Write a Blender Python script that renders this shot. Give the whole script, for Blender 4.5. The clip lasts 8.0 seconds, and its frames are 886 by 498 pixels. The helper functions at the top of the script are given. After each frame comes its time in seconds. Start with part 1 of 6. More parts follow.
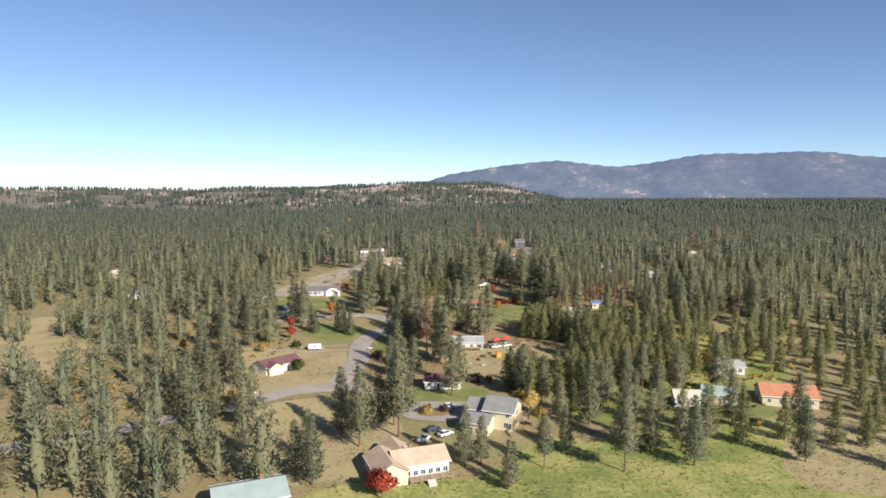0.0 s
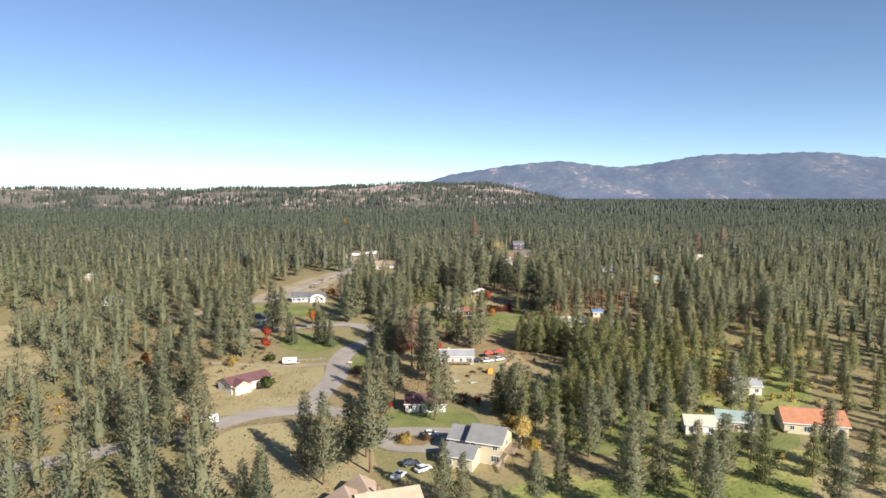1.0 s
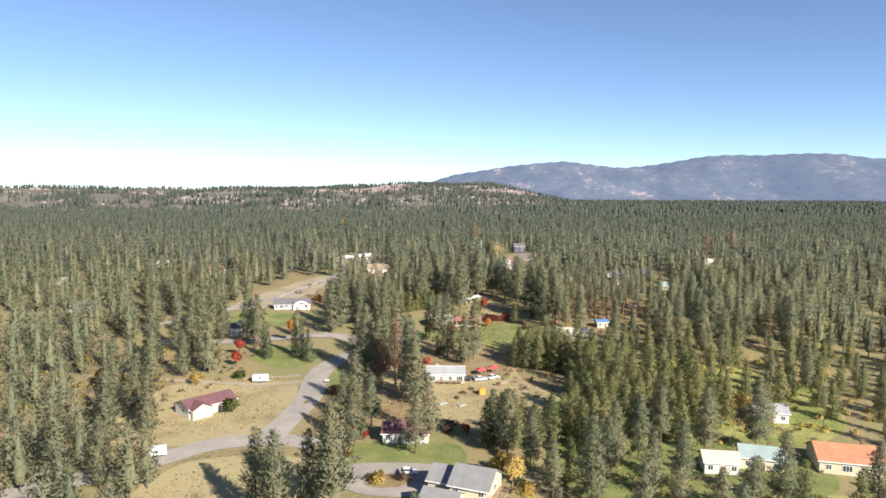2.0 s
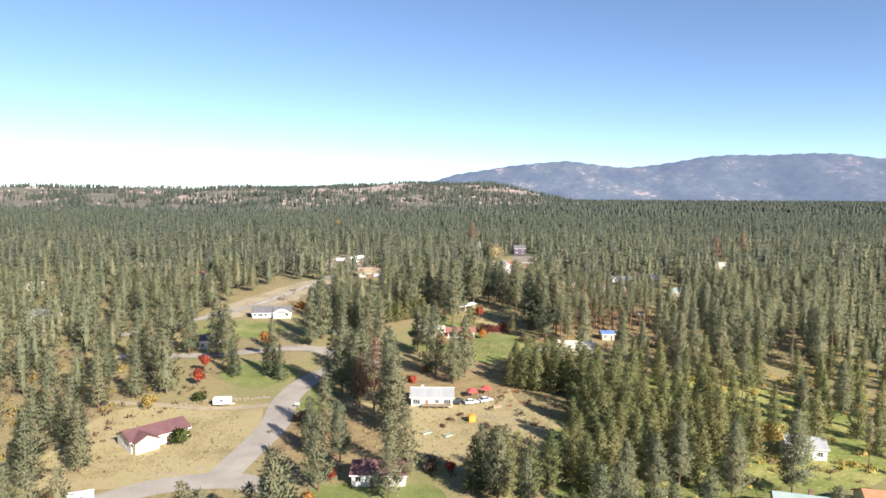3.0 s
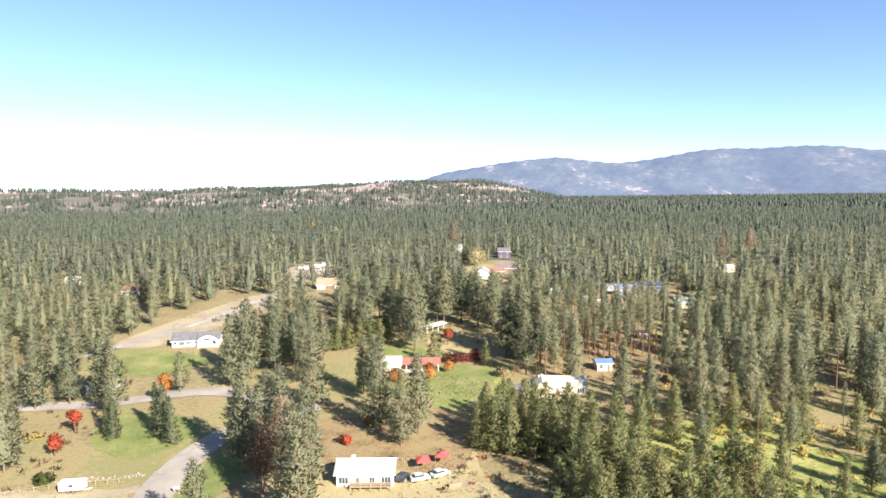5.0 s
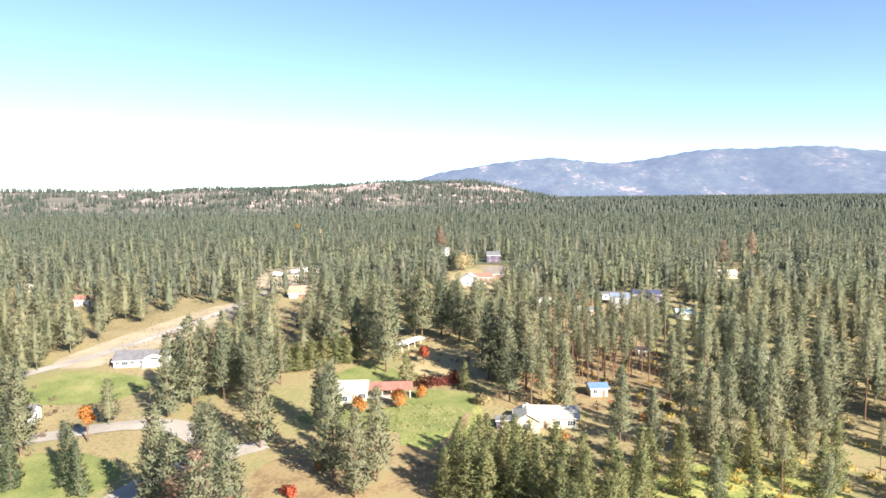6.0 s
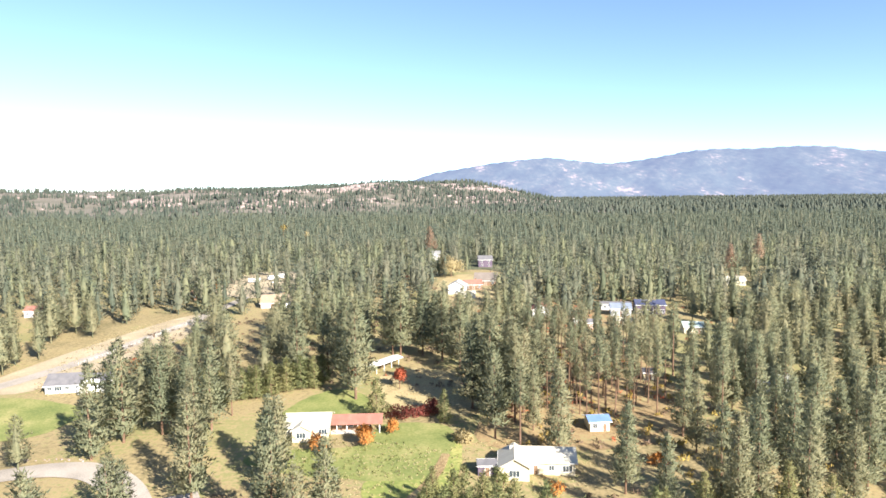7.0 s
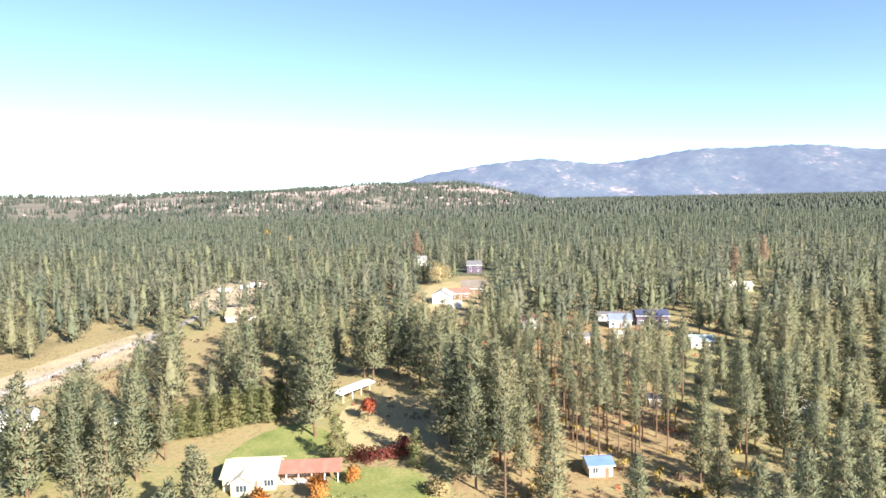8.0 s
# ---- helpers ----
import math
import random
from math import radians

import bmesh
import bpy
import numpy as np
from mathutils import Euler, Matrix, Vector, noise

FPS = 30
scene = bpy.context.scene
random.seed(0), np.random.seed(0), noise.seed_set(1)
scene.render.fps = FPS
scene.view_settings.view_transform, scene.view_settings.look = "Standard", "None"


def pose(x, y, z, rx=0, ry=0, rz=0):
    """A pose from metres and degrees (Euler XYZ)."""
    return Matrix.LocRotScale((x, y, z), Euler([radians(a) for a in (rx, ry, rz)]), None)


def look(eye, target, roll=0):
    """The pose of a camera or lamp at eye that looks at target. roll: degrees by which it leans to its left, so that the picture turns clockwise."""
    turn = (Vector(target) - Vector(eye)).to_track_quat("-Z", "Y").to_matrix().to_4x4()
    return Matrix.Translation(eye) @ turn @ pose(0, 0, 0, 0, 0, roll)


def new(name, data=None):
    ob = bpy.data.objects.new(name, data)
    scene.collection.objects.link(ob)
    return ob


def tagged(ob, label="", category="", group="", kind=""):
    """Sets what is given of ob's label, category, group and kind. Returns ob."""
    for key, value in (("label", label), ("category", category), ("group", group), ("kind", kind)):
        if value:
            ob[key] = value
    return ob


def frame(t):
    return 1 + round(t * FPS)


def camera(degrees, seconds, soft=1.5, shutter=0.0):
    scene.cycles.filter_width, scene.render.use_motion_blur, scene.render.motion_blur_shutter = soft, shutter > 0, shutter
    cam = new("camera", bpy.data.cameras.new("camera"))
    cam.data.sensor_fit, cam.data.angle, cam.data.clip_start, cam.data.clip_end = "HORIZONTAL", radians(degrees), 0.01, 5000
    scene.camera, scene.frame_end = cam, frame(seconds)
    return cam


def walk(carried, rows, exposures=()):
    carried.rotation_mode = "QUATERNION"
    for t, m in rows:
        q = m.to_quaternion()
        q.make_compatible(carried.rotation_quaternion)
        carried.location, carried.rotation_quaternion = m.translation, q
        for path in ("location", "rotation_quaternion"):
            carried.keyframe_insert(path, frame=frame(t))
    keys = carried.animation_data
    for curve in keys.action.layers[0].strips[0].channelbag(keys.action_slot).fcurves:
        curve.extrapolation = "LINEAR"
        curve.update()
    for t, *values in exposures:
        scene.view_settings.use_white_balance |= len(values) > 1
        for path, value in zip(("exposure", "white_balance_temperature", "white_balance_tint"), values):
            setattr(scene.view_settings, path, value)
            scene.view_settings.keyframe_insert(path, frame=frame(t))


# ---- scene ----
cam = camera(68.4, 8.0, soft=1.6)
PATH = [
    (0, (1.27, 1.369, 68.924), (1.269, 3.362, 68.763), -0.1),
    (0.5, (4.076, 12.698, 68.982), (4.072, 14.692, 68.821), -0.1),
    (1, (6.845, 24.189, 68.971), (6.839, 26.183, 68.811), 0.0),
    (1.5, (9.668, 36.272, 68.991), (9.656, 38.265, 68.832), 0.1),
    (3, (16.97, 74.877, 68.981), (16.945, 76.871, 68.821), 0.3),
    (3.5, (19.716, 88.327, 69.012), (19.692, 90.32, 68.849), -0.0),
    (4, (22.698, 102.124, 69.046), (22.676, 104.117, 68.883), -0.3),
    (4.5, (25.929, 116.043, 69.069), (25.916, 118.036, 68.904), -0.5),
    (6, (36.068, 157.337, 69.518), (36.082, 159.33, 69.354), -0.6),
    (6.5, (39.138, 171.278, 69.708), (39.156, 173.271, 69.544), -0.6),
    (7, (42.036, 185.268, 69.83), (42.059, 187.261, 69.667), -0.6),
    (7.5, (44.804, 199.185, 69.864), (44.837, 201.178, 69.699), -0.8),
    (8, (47.876, 212.768, 69.761), (47.917, 214.761, 69.603), -1.1),
]
EXPOSURES = [(0, 0.72), (1.5, 0.97), (3, 1.22), (4.5, 1.44), (6, 1.75), (8, 1.80)]
walk(cam, [(t, look(eye, target, roll)) for t, eye, target, roll in PATH], EXPOSURES)

# ---------------------------------------------------------------- world, sun
SUN_DIR = Vector((0.57, -0.70, 0.50)).normalized()      # towards the sun
world = bpy.data.worlds.new("sky_world")
scene.world = world
world.use_nodes = True
wn = world.node_tree
wn.nodes.clear()
sky = wn.nodes.new("ShaderNodeTexSky")
sky.sky_type = "NISHITA"
sky.sun_disc = False
sky.sun_elevation = math.asin(SUN_DIR.z)
sky.sun_rotation = math.atan2(SUN_DIR.x, SUN_DIR.y)
sky.air_density, sky.dust_density, sky.ozone_density = 0.8, 0.4, 2.0
sky.altitude = 2500
wbg = wn.nodes.new("ShaderNodeBackground")
wbg.inputs["Strength"].default_value = 0.086
wout = wn.nodes.new("ShaderNodeOutputWorld")
wn.links.new(sky.outputs[0], wbg.inputs["Color"])
wn.links.new(wbg.outputs[0], wout.inputs["Surface"])

sun_data = bpy.data.lights.new("sun", "SUN")
sun_data.energy, sun_data.angle, sun_data.color = 5.0, radians(0.5), (1.0, 0.93, 0.82)
sun = new("sun", sun_data)
sun.matrix_world = look(SUN_DIR * 400, (0, 0, 0))


# ---------------------------------------------------------------- materials
def ramp(nodes, stops):
    r = nodes.new("ShaderNodeValToRGB")
    r.color_ramp.elements[0].position, r.color_ramp.elements[0].color = stops[0][0], (*stops[0][1], 1)
    r.color_ramp.elements[1].position, r.color_ramp.elements[1].color = stops[-1][0], (*stops[-1][1], 1)
    for p, c in stops[1:-1]:
        r.color_ramp.elements.new(p).color = (*c, 1)
    return r


def noisy(name, stops, scale=1.0, fine=8.0, rough=0.85, bump=0.3, bump_dist=0.05, metal=0.0, spec=0.3, object_space=True, stretch=(1, 1, 1)):
    """A surface of two scales of noise: a broad one picks the colour from stops, a fine one breaks it up."""
    m = bpy.data.materials.new(name)
    m.use_nodes = True
    nt = m.node_tree
    n, l = nt.nodes, nt.links
    bsdf = n["Principled BSDF"]
    bsdf.inputs["Roughness"].default_value = rough
    bsdf.inputs["Metallic"].default_value = metal
    bsdf.inputs["Specular IOR Level"].default_value = spec
    co = n.new("ShaderNodeTexCoord")
    mp = n.new("ShaderNodeMapping")
    mp.inputs["Scale"].default_value = stretch
    l.new(co.outputs["Object"], mp.inputs["Vector"])
    a = n.new("ShaderNodeTexNoise")
    a.inputs["Scale"].default_value, a.inputs["Detail"].default_value = scale, 5
    b = n.new("ShaderNodeTexNoise")
    b.inputs["Scale"].default_value, b.inputs["Detail"].default_value = fine, 4
    l.new(mp.outputs[0], a.inputs["Vector"])
    l.new(mp.outputs[0], b.inputs["Vector"])
    mix = n.new("ShaderNodeMath")
    mix.operation = "MULTIPLY_ADD"
    mix.inputs[1].default_value = 0.45
    l.new(b.outputs["Fac"], mix.inputs[0])
    half = n.new("ShaderNodeMath")
    half.operation = "MULTIPLY"
    half.inputs[1].default_value = 0.6
    l.new(a.outputs["Fac"], half.inputs[0])
    l.new(half.outputs[0], mix.inputs[2])
    r = ramp(n, stops)
    l.new(mix.outputs[0], r.inputs["Fac"])
    l.new(r.outputs["Color"], bsdf.inputs["Base Color"])
    if bump:
        bp = n.new("ShaderNodeBump")
        bp.inputs["Strength"].default_value, bp.inputs["Distance"].default_value = bump, bump_dist
        l.new(b.outputs["Fac"], bp.inputs["Height"])
        l.new(bp.outputs[0], bsdf.inputs["Normal"])
    return m


def foliage(name, stops, rough=0.75, patch=0.16):
    """Leaves or needles: each spray its own shade, and a slow drift from tree to tree."""
    m = bpy.data.materials.new(name)
    m.use_nodes = True
    n, l = m.node_tree.nodes, m.node_tree.links
    bsdf = n["Principled BSDF"]
    bsdf.inputs["Roughness"].default_value = rough
    bsdf.inputs["Specular IOR Level"].default_value = 0.2
    geo = n.new("ShaderNodeNewGeometry")
    info = n.new("ShaderNodeObjectInfo")
    tex = n.new("ShaderNodeTexNoise")
    tex.inputs["Scale"].default_value, tex.inputs["Detail"].default_value = patch, 3
    flat = n.new("ShaderNodeMapping")
    flat.inputs["Scale"].default_value = (1, 1, 0.3)
    l.new(geo.outputs["Position"], flat.inputs["Vector"])
    l.new(flat.outputs[0], tex.inputs["Vector"])
    add = n.new("ShaderNodeMath")
    add.operation = "MULTIPLY_ADD"
    add.inputs[1].default_value = 0.20
    l.new(geo.outputs["Random Per Island"], add.inputs[0])
    two = n.new("ShaderNodeMath")
    two.operation = "MULTIPLY_ADD"
    two.inputs[1].default_value = 0.14
    l.new(info.outputs["Random"], two.inputs[0])
    scale = n.new("ShaderNodeMath")
    scale.operation = "MULTIPLY"
    scale.inputs[1].default_value = 0.80
    l.new(tex.outputs["Fac"], scale.inputs[0])
    l.new(scale.outputs[0], two.inputs[2])
    l.new(two.outputs[0], add.inputs[2])
    r = ramp(n, stops)
    l.new(add.outputs[0], r.inputs["Fac"])
    l.new(r.outputs["Color"], bsdf.inputs["Base Color"])
    tr = n.new("ShaderNodeBsdfTranslucent")
    l.new(r.outputs["Color"], tr.inputs["Color"])
    mx = n.new("ShaderNodeMixShader")
    mx.inputs["Fac"].default_value = 0.45
    l.new(bsdf.outputs[0], mx.inputs[1])
    l.new(tr.outputs[0], mx.inputs[2])
    l.new(mx.outputs[0], n["Material Output"].inputs["Surface"])
    return m


M = {
    "ground": noisy("forest_floor", [(0.30, (0.10, 0.092, 0.042)), (0.42, (0.19, 0.155, 0.078)), (0.52, (0.29, 0.225, 0.118)), (0.60, (0.20, 0.195, 0.08)), (0.78, (0.27, 0.205, 0.11))], 0.035, 0.9, 0.95, 0.4, 0.2),
    "bench_floor": noisy("stony_bench_floor", [(0.30, (0.085, 0.088, 0.066)), (0.5, (0.14, 0.128, 0.10)), (0.62, (0.20, 0.17, 0.145)), (0.78, (0.30, 0.25, 0.22))], 0.02, 0.4, 0.95, 0.4, 0.3),
    # far wood floor: the trees' shade is put into a darker olive colour
    "undergrowth": noisy("shade_toned_floor", [(0.30, (0.045, 0.055, 0.032)), (0.5, (0.075, 0.085, 0.048)), (0.62, (0.12, 0.115, 0.065)), (0.78, (0.19, 0.155, 0.09))], 0.02, 0.5, 0.95, 0.4, 0.3),
    "lawn": noisy("lawn_grass", [(0.3, (0.09, 0.12, 0.035)), (0.52, (0.17, 0.19, 0.06)), (0.72, (0.29, 0.26, 0.11))], 0.12, 1.6, 0.95, 0.3, 0.1),
    "dry": noisy("dry_grass", [(0.3, (0.18, 0.155, 0.07)), (0.44, (0.29, 0.235, 0.12)), (0.54, (0.37, 0.295, 0.165)), (0.62, (0.33, 0.285, 0.14)), (0.76, (0.45, 0.37, 0.23))], 0.10, 1.3, 0.95, 0.4, 0.15),
    "meadow": noisy("green_and_tan_meadow", [(0.3, (0.10, 0.14, 0.035)), (0.48, (0.19, 0.215, 0.06)), (0.60, (0.32, 0.30, 0.105)), (0.76, (0.45, 0.38, 0.17))], 0.07, 1.1, 0.95, 0.4, 0.15),
    "needles": noisy("pine_needle_litter", [(0.3, (0.12, 0.085, 0.048)), (0.46, (0.205, 0.145, 0.075)), (0.56, (0.28, 0.20, 0.105)), (0.64, (0.24, 0.21, 0.10)), (0.78, (0.33, 0.26, 0.155))], 0.15, 1.2, 0.95, 0.3, 0.1),
    "dirt": noisy("bare_pale_earth", [(0.3, (0.22, 0.175, 0.115)), (0.5, (0.33, 0.27, 0.185)), (0.62, (0.38, 0.32, 0.22)), (0.76, (0.43, 0.37, 0.27))], 0.12, 1.5, 0.95, 0.3, 0.1),
    "asphalt": noisy("weathered_asphalt", [(0.3, (0.21, 0.185, 0.16)), (0.5, (0.31, 0.275, 0.24)), (0.62, (0.36, 0.32, 0.28)), (0.78, (0.42, 0.38, 0.33))], 0.15, 3.0, 0.9, 0.2, 0.02),
    "pine": foliage("pine_needles", [(0.30, (0.122, 0.145, 0.092)), (0.46, (0.188, 0.208, 0.130)), (0.58, (0.226, 0.230, 0.138)), (0.75, (0.290, 0.268, 0.162))]),
    "young_pine": foliage("young_pine_needles", [(0.28, (0.118, 0.142, 0.064)), (0.48, (0.180, 0.200, 0.090)), (0.60, (0.222, 0.224, 0.100)), (0.76, (0.29, 0.262, 0.124))]),
    # the next two needle colours have a bluish distance haze mixed in
    "far_pine": foliage("haze_tinted_needles", [(0.30, (0.080, 0.104, 0.080)), (0.46, (0.128, 0.150, 0.110)), (0.58, (0.162, 0.174, 0.122)), (0.75, (0.222, 0.212, 0.146))]),
    "distant_pine": foliage("dark_haze_tinted_needles", [(0.30, (0.052, 0.072, 0.062)), (0.48, (0.088, 0.110, 0.090)), (0.75, (0.140, 0.150, 0.115))]),
    "rust_leaf": foliage("rusty_red_leaves", [(0.2, (0.28, 0.07, 0.04)), (0.5, (0.46, 0.13, 0.07)), (0.85, (0.58, 0.24, 0.12))]),
    "dull_red_leaf": foliage("dull_red_leaves", [(0.2, (0.17, 0.055, 0.045)), (0.5, (0.30, 0.095, 0.075)), (0.85, (0.40, 0.17, 0.12))]),
    "spruce": foliage("spruce_needles", [(0.28, (0.090, 0.122, 0.075)), (0.5, (0.150, 0.182, 0.104)), (0.75, (0.22, 0.232, 0.130))]),
    "brown_pine": foliage("dying_pine_needles", [(0.2, (0.16, 0.10, 0.07)), (0.5, (0.27, 0.175, 0.12)), (0.85, (0.38, 0.27, 0.19))]),
    "red_leaf": foliage("red_leaves", [(0.2, (0.22, 0.035, 0.03)), (0.5, (0.42, 0.07, 0.045)), (0.85, (0.55, 0.16, 0.08))]),
    "orange_leaf": foliage("orange_leaves", [(0.2, (0.34, 0.13, 0.04)), (0.5, (0.52, 0.24, 0.07)), (0.85, (0.62, 0.36, 0.14))]),
    "yellow_leaf": foliage("yellow_leaves", [(0.2, (0.28, 0.20, 0.05)), (0.5, (0.45, 0.33, 0.09)), (0.85, (0.60, 0.46, 0.18))]),
    "straw_leaf": foliage("straw_willow_leaves", [(0.2, (0.34, 0.27, 0.13)), (0.5, (0.46, 0.38, 0.21)), (0.85, (0.56, 0.48, 0.29))]),
    "green_leaf": foliage("green_leaves", [(0.2, (0.06, 0.085, 0.025)), (0.5, (0.12, 0.15, 0.04)), (0.85, (0.22, 0.22, 0.08))]),
    "lawn_blade": foliage("grass_blades", [(0.2, (0.10, 0.13, 0.035)), (0.5, (0.18, 0.20, 0.06)), (0.85, (0.30, 0.28, 0.11))]),
    "bare_twig": foliage("brown_twigs", [(0.2, (0.10, 0.07, 0.05)), (0.5, (0.19, 0.13, 0.09)), (0.85, (0.28, 0.20, 0.14))]),
    "bark": noisy("pine_bark", [(0.3, (0.07, 0.045, 0.032)), (0.55, (0.17, 0.105, 0.07)), (0.75, (0.26, 0.16, 0.105))], 0.8, 5, 0.95, 0.5, 0.05, stretch=(1, 1, 0.3)),
    "white_wall": noisy("white_lap_siding", [(0.25, (0.54, 0.53, 0.50)), (0.6, (0.64, 0.63, 0.60)), (0.8, (0.70, 0.69, 0.66))], 0.4, 6, 0.6, 0.1, 0.02, stretch=(0.2, 0.2, 3)),
    "cream_wall": noisy("cream_siding", [(0.25, (0.46, 0.41, 0.29)), (0.6, (0.55, 0.49, 0.36)), (0.8, (0.60, 0.55, 0.42))], 0.4, 6, 0.65, 0.1, 0.02, stretch=(0.2, 0.2, 3)),
    "grey_wall": noisy("grey_siding", [(0.25, (0.34, 0.35, 0.37)), (0.6, (0.45, 0.46, 0.49)), (0.8, (0.52, 0.53, 0.55))], 0.4, 6, 0.65, 0.1, 0.02, stretch=(0.2, 0.2, 3)),
    "brown_wall": noisy("brown_wood_siding", [(0.25, (0.14, 0.09, 0.06)), (0.6, (0.23, 0.15, 0.10)), (0.8, (0.30, 0.20, 0.14))], 0.5, 6, 0.75, 0.2, 0.02, stretch=(3, 3, 0.3)),
    "dark_wall": noisy("dark_plum_siding", [(0.25, (0.07, 0.05, 0.08)), (0.6, (0.12, 0.09, 0.13)), (0.8, (0.17, 0.13, 0.17))], 0.5, 6, 0.7, 0.2, 0.02),
    "grey_roof": noisy("grey_shingles", [(0.25, (0.16, 0.16, 0.162)), (0.55, (0.225, 0.222, 0.22)), (0.8, (0.29, 0.285, 0.275))], 0.5, 7, 0.85, 0.3, 0.03),
    "dark_roof": noisy("dark_shingles", [(0.25, (0.08, 0.08, 0.09)), (0.55, (0.14, 0.135, 0.145)), (0.8, (0.20, 0.19, 0.19))], 0.5, 7, 0.85, 0.3, 0.03),
    "tan_roof": noisy("tan_shingles", [(0.25, (0.38, 0.27, 0.19)), (0.55, (0.50, 0.37, 0.27)), (0.8, (0.58, 0.46, 0.35))], 0.5, 7, 0.85, 0.3, 0.03),
    "taupe_roof": noisy("taupe_shingles", [(0.25, (0.13, 0.11, 0.095)), (0.55, (0.185, 0.155, 0.135)), (0.8, (0.24, 0.205, 0.18))], 0.5, 7, 0.85, 0.3, 0.03),
    "navy_roof": noisy("navy_shingles", [(0.25, (0.035, 0.042, 0.085)), (0.55, (0.06, 0.07, 0.13)), (0.8, (0.09, 0.10, 0.17))], 0.5, 7, 0.85, 0.3, 0.03),
    "blue_grey_roof": noisy("blue_grey_shingles", [(0.25, (0.12, 0.15, 0.21)), (0.55, (0.18, 0.21, 0.28)), (0.8, (0.24, 0.27, 0.33))], 0.5, 7, 0.85, 0.3, 0.03),
    "red_roof": noisy("red_brown_shingles", [(0.25, (0.20, 0.085, 0.065)), (0.55, (0.29, 0.13, 0.10)), (0.8, (0.36, 0.19, 0.15))], 0.5, 7, 0.85, 0.3, 0.03),
    "orange_roof": noisy("terracotta_shingles", [(0.25, (0.36, 0.15, 0.08)), (0.55, (0.47, 0.21, 0.12)), (0.8, (0.55, 0.28, 0.17))], 0.5, 7, 0.85, 0.3, 0.03),
    "maroon_roof": noisy("maroon_shingles", [(0.25, (0.10, 0.05, 0.055)), (0.55, (0.155, 0.075, 0.08)), (0.8, (0.21, 0.115, 0.115))], 0.5, 7, 0.85, 0.3, 0.03),
    "pale_roof": noisy("pale_cream_metal_roof", [(0.25, (0.44, 0.40, 0.32)), (0.55, (0.52, 0.48, 0.39)), (0.8, (0.58, 0.54, 0.45))], 0.3, 5, 0.5, 0.1, 0.02, stretch=(4, 0.3, 0.3)),
    "silver_roof": noisy("silver_metal_roof", [(0.25, (0.26, 0.265, 0.275)), (0.55, (0.34, 0.345, 0.35)), (0.8, (0.41, 0.415, 0.42))], 0.3, 5, 0.5, 0.1, 0.02, stretch=(4, 0.3, 0.3)),
    "blue_roof": noisy("blue_metal_roof", [(0.25, (0.08, 0.14, 0.30)), (0.55, (0.13, 0.21, 0.42)), (0.8, (0.20, 0.29, 0.50))], 0.3, 5, 0.45, 0.1, 0.02),
    "green_roof": noisy("grey_green_metal_roof", [(0.25, (0.22, 0.29, 0.27)), (0.55, (0.31, 0.38, 0.36)), (0.8, (0.38, 0.45, 0.42))], 0.3, 5, 0.5, 0.1, 0.02),
    "trim": noisy("white_trim_paint", [(0.3, (0.72, 0.71, 0.68)), (0.7, (0.82, 0.81, 0.79))], 1, 8, 0.5, 0.05),
    "wood": noisy("weathered_wood", [(0.3, (0.22, 0.16, 0.11)), (0.55, (0.34, 0.26, 0.18)), (0.75, (0.42, 0.34, 0.25))], 1.0, 9, 0.85, 0.3, 0.02),
    "concrete": noisy("pale_concrete", [(0.3, (0.40, 0.38, 0.35)), (0.7, (0.52, 0.50, 0.46))], 0.4, 5, 0.9, 0.2, 0.02),
    "rock": noisy("pale_basalt_rock", [(0.3, (0.17, 0.135, 0.125)), (0.55, (0.28, 0.22, 0.205)), (0.75, (0.39, 0.33, 0.315))], 0.08, 0.7, 0.95, 0.6, 0.6),
    "tyre": noisy("tyre_rubber", [(0.3, (0.015, 0.015, 0.016)), (0.7, (0.03, 0.03, 0.031))], 3, 20, 0.9, 0.1),
    "steel": noisy("wheel_steel", [(0.3, (0.45, 0.45, 0.46)), (0.7, (0.6, 0.6, 0.61))], 3, 20, 0.35, 0.0, metal=0.8),
    "car_white": noisy("white_car_paint", [(0.3, (0.74, 0.74, 0.74)), (0.7, (0.80, 0.80, 0.80))], 1, 10, 0.25, 0.0, spec=0.5),
    "car_dark": noisy("dark_blue_car_paint", [(0.3, (0.03, 0.035, 0.05)), (0.7, (0.045, 0.05, 0.07))], 1, 10, 0.25, 0.0, spec=0.5),
    "car_red": noisy("dark_red_car_paint", [(0.3, (0.30, 0.03, 0.05)), (0.7, (0.38, 0.045, 0.065))], 1, 10, 0.25, 0.0, spec=0.5),
    "canvas_red": noisy("red_canvas", [(0.3, (0.50, 0.06, 0.06)), (0.7, (0.66, 0.11, 0.10))], 1, 10, 0.8, 0.2),
    "orange_paint": noisy("orange_paint", [(0.3, (0.62, 0.25, 0.04)), (0.7, (0.75, 0.34, 0.07))], 1, 10, 0.5, 0.1),
}


def glass_material():
    m = bpy.data.materials.new("window_glass")
    m.use_nodes = True
    b = m.node_tree.nodes["Principled BSDF"]
    b.inputs["Base Color"].default_value = (0.05, 0.065, 0.08, 1)
    b.inputs["Roughness"].default_value = 0.06
    b.inputs["Specular IOR Level"].default_value = 0.8
    return m


M["glass"] = glass_material()


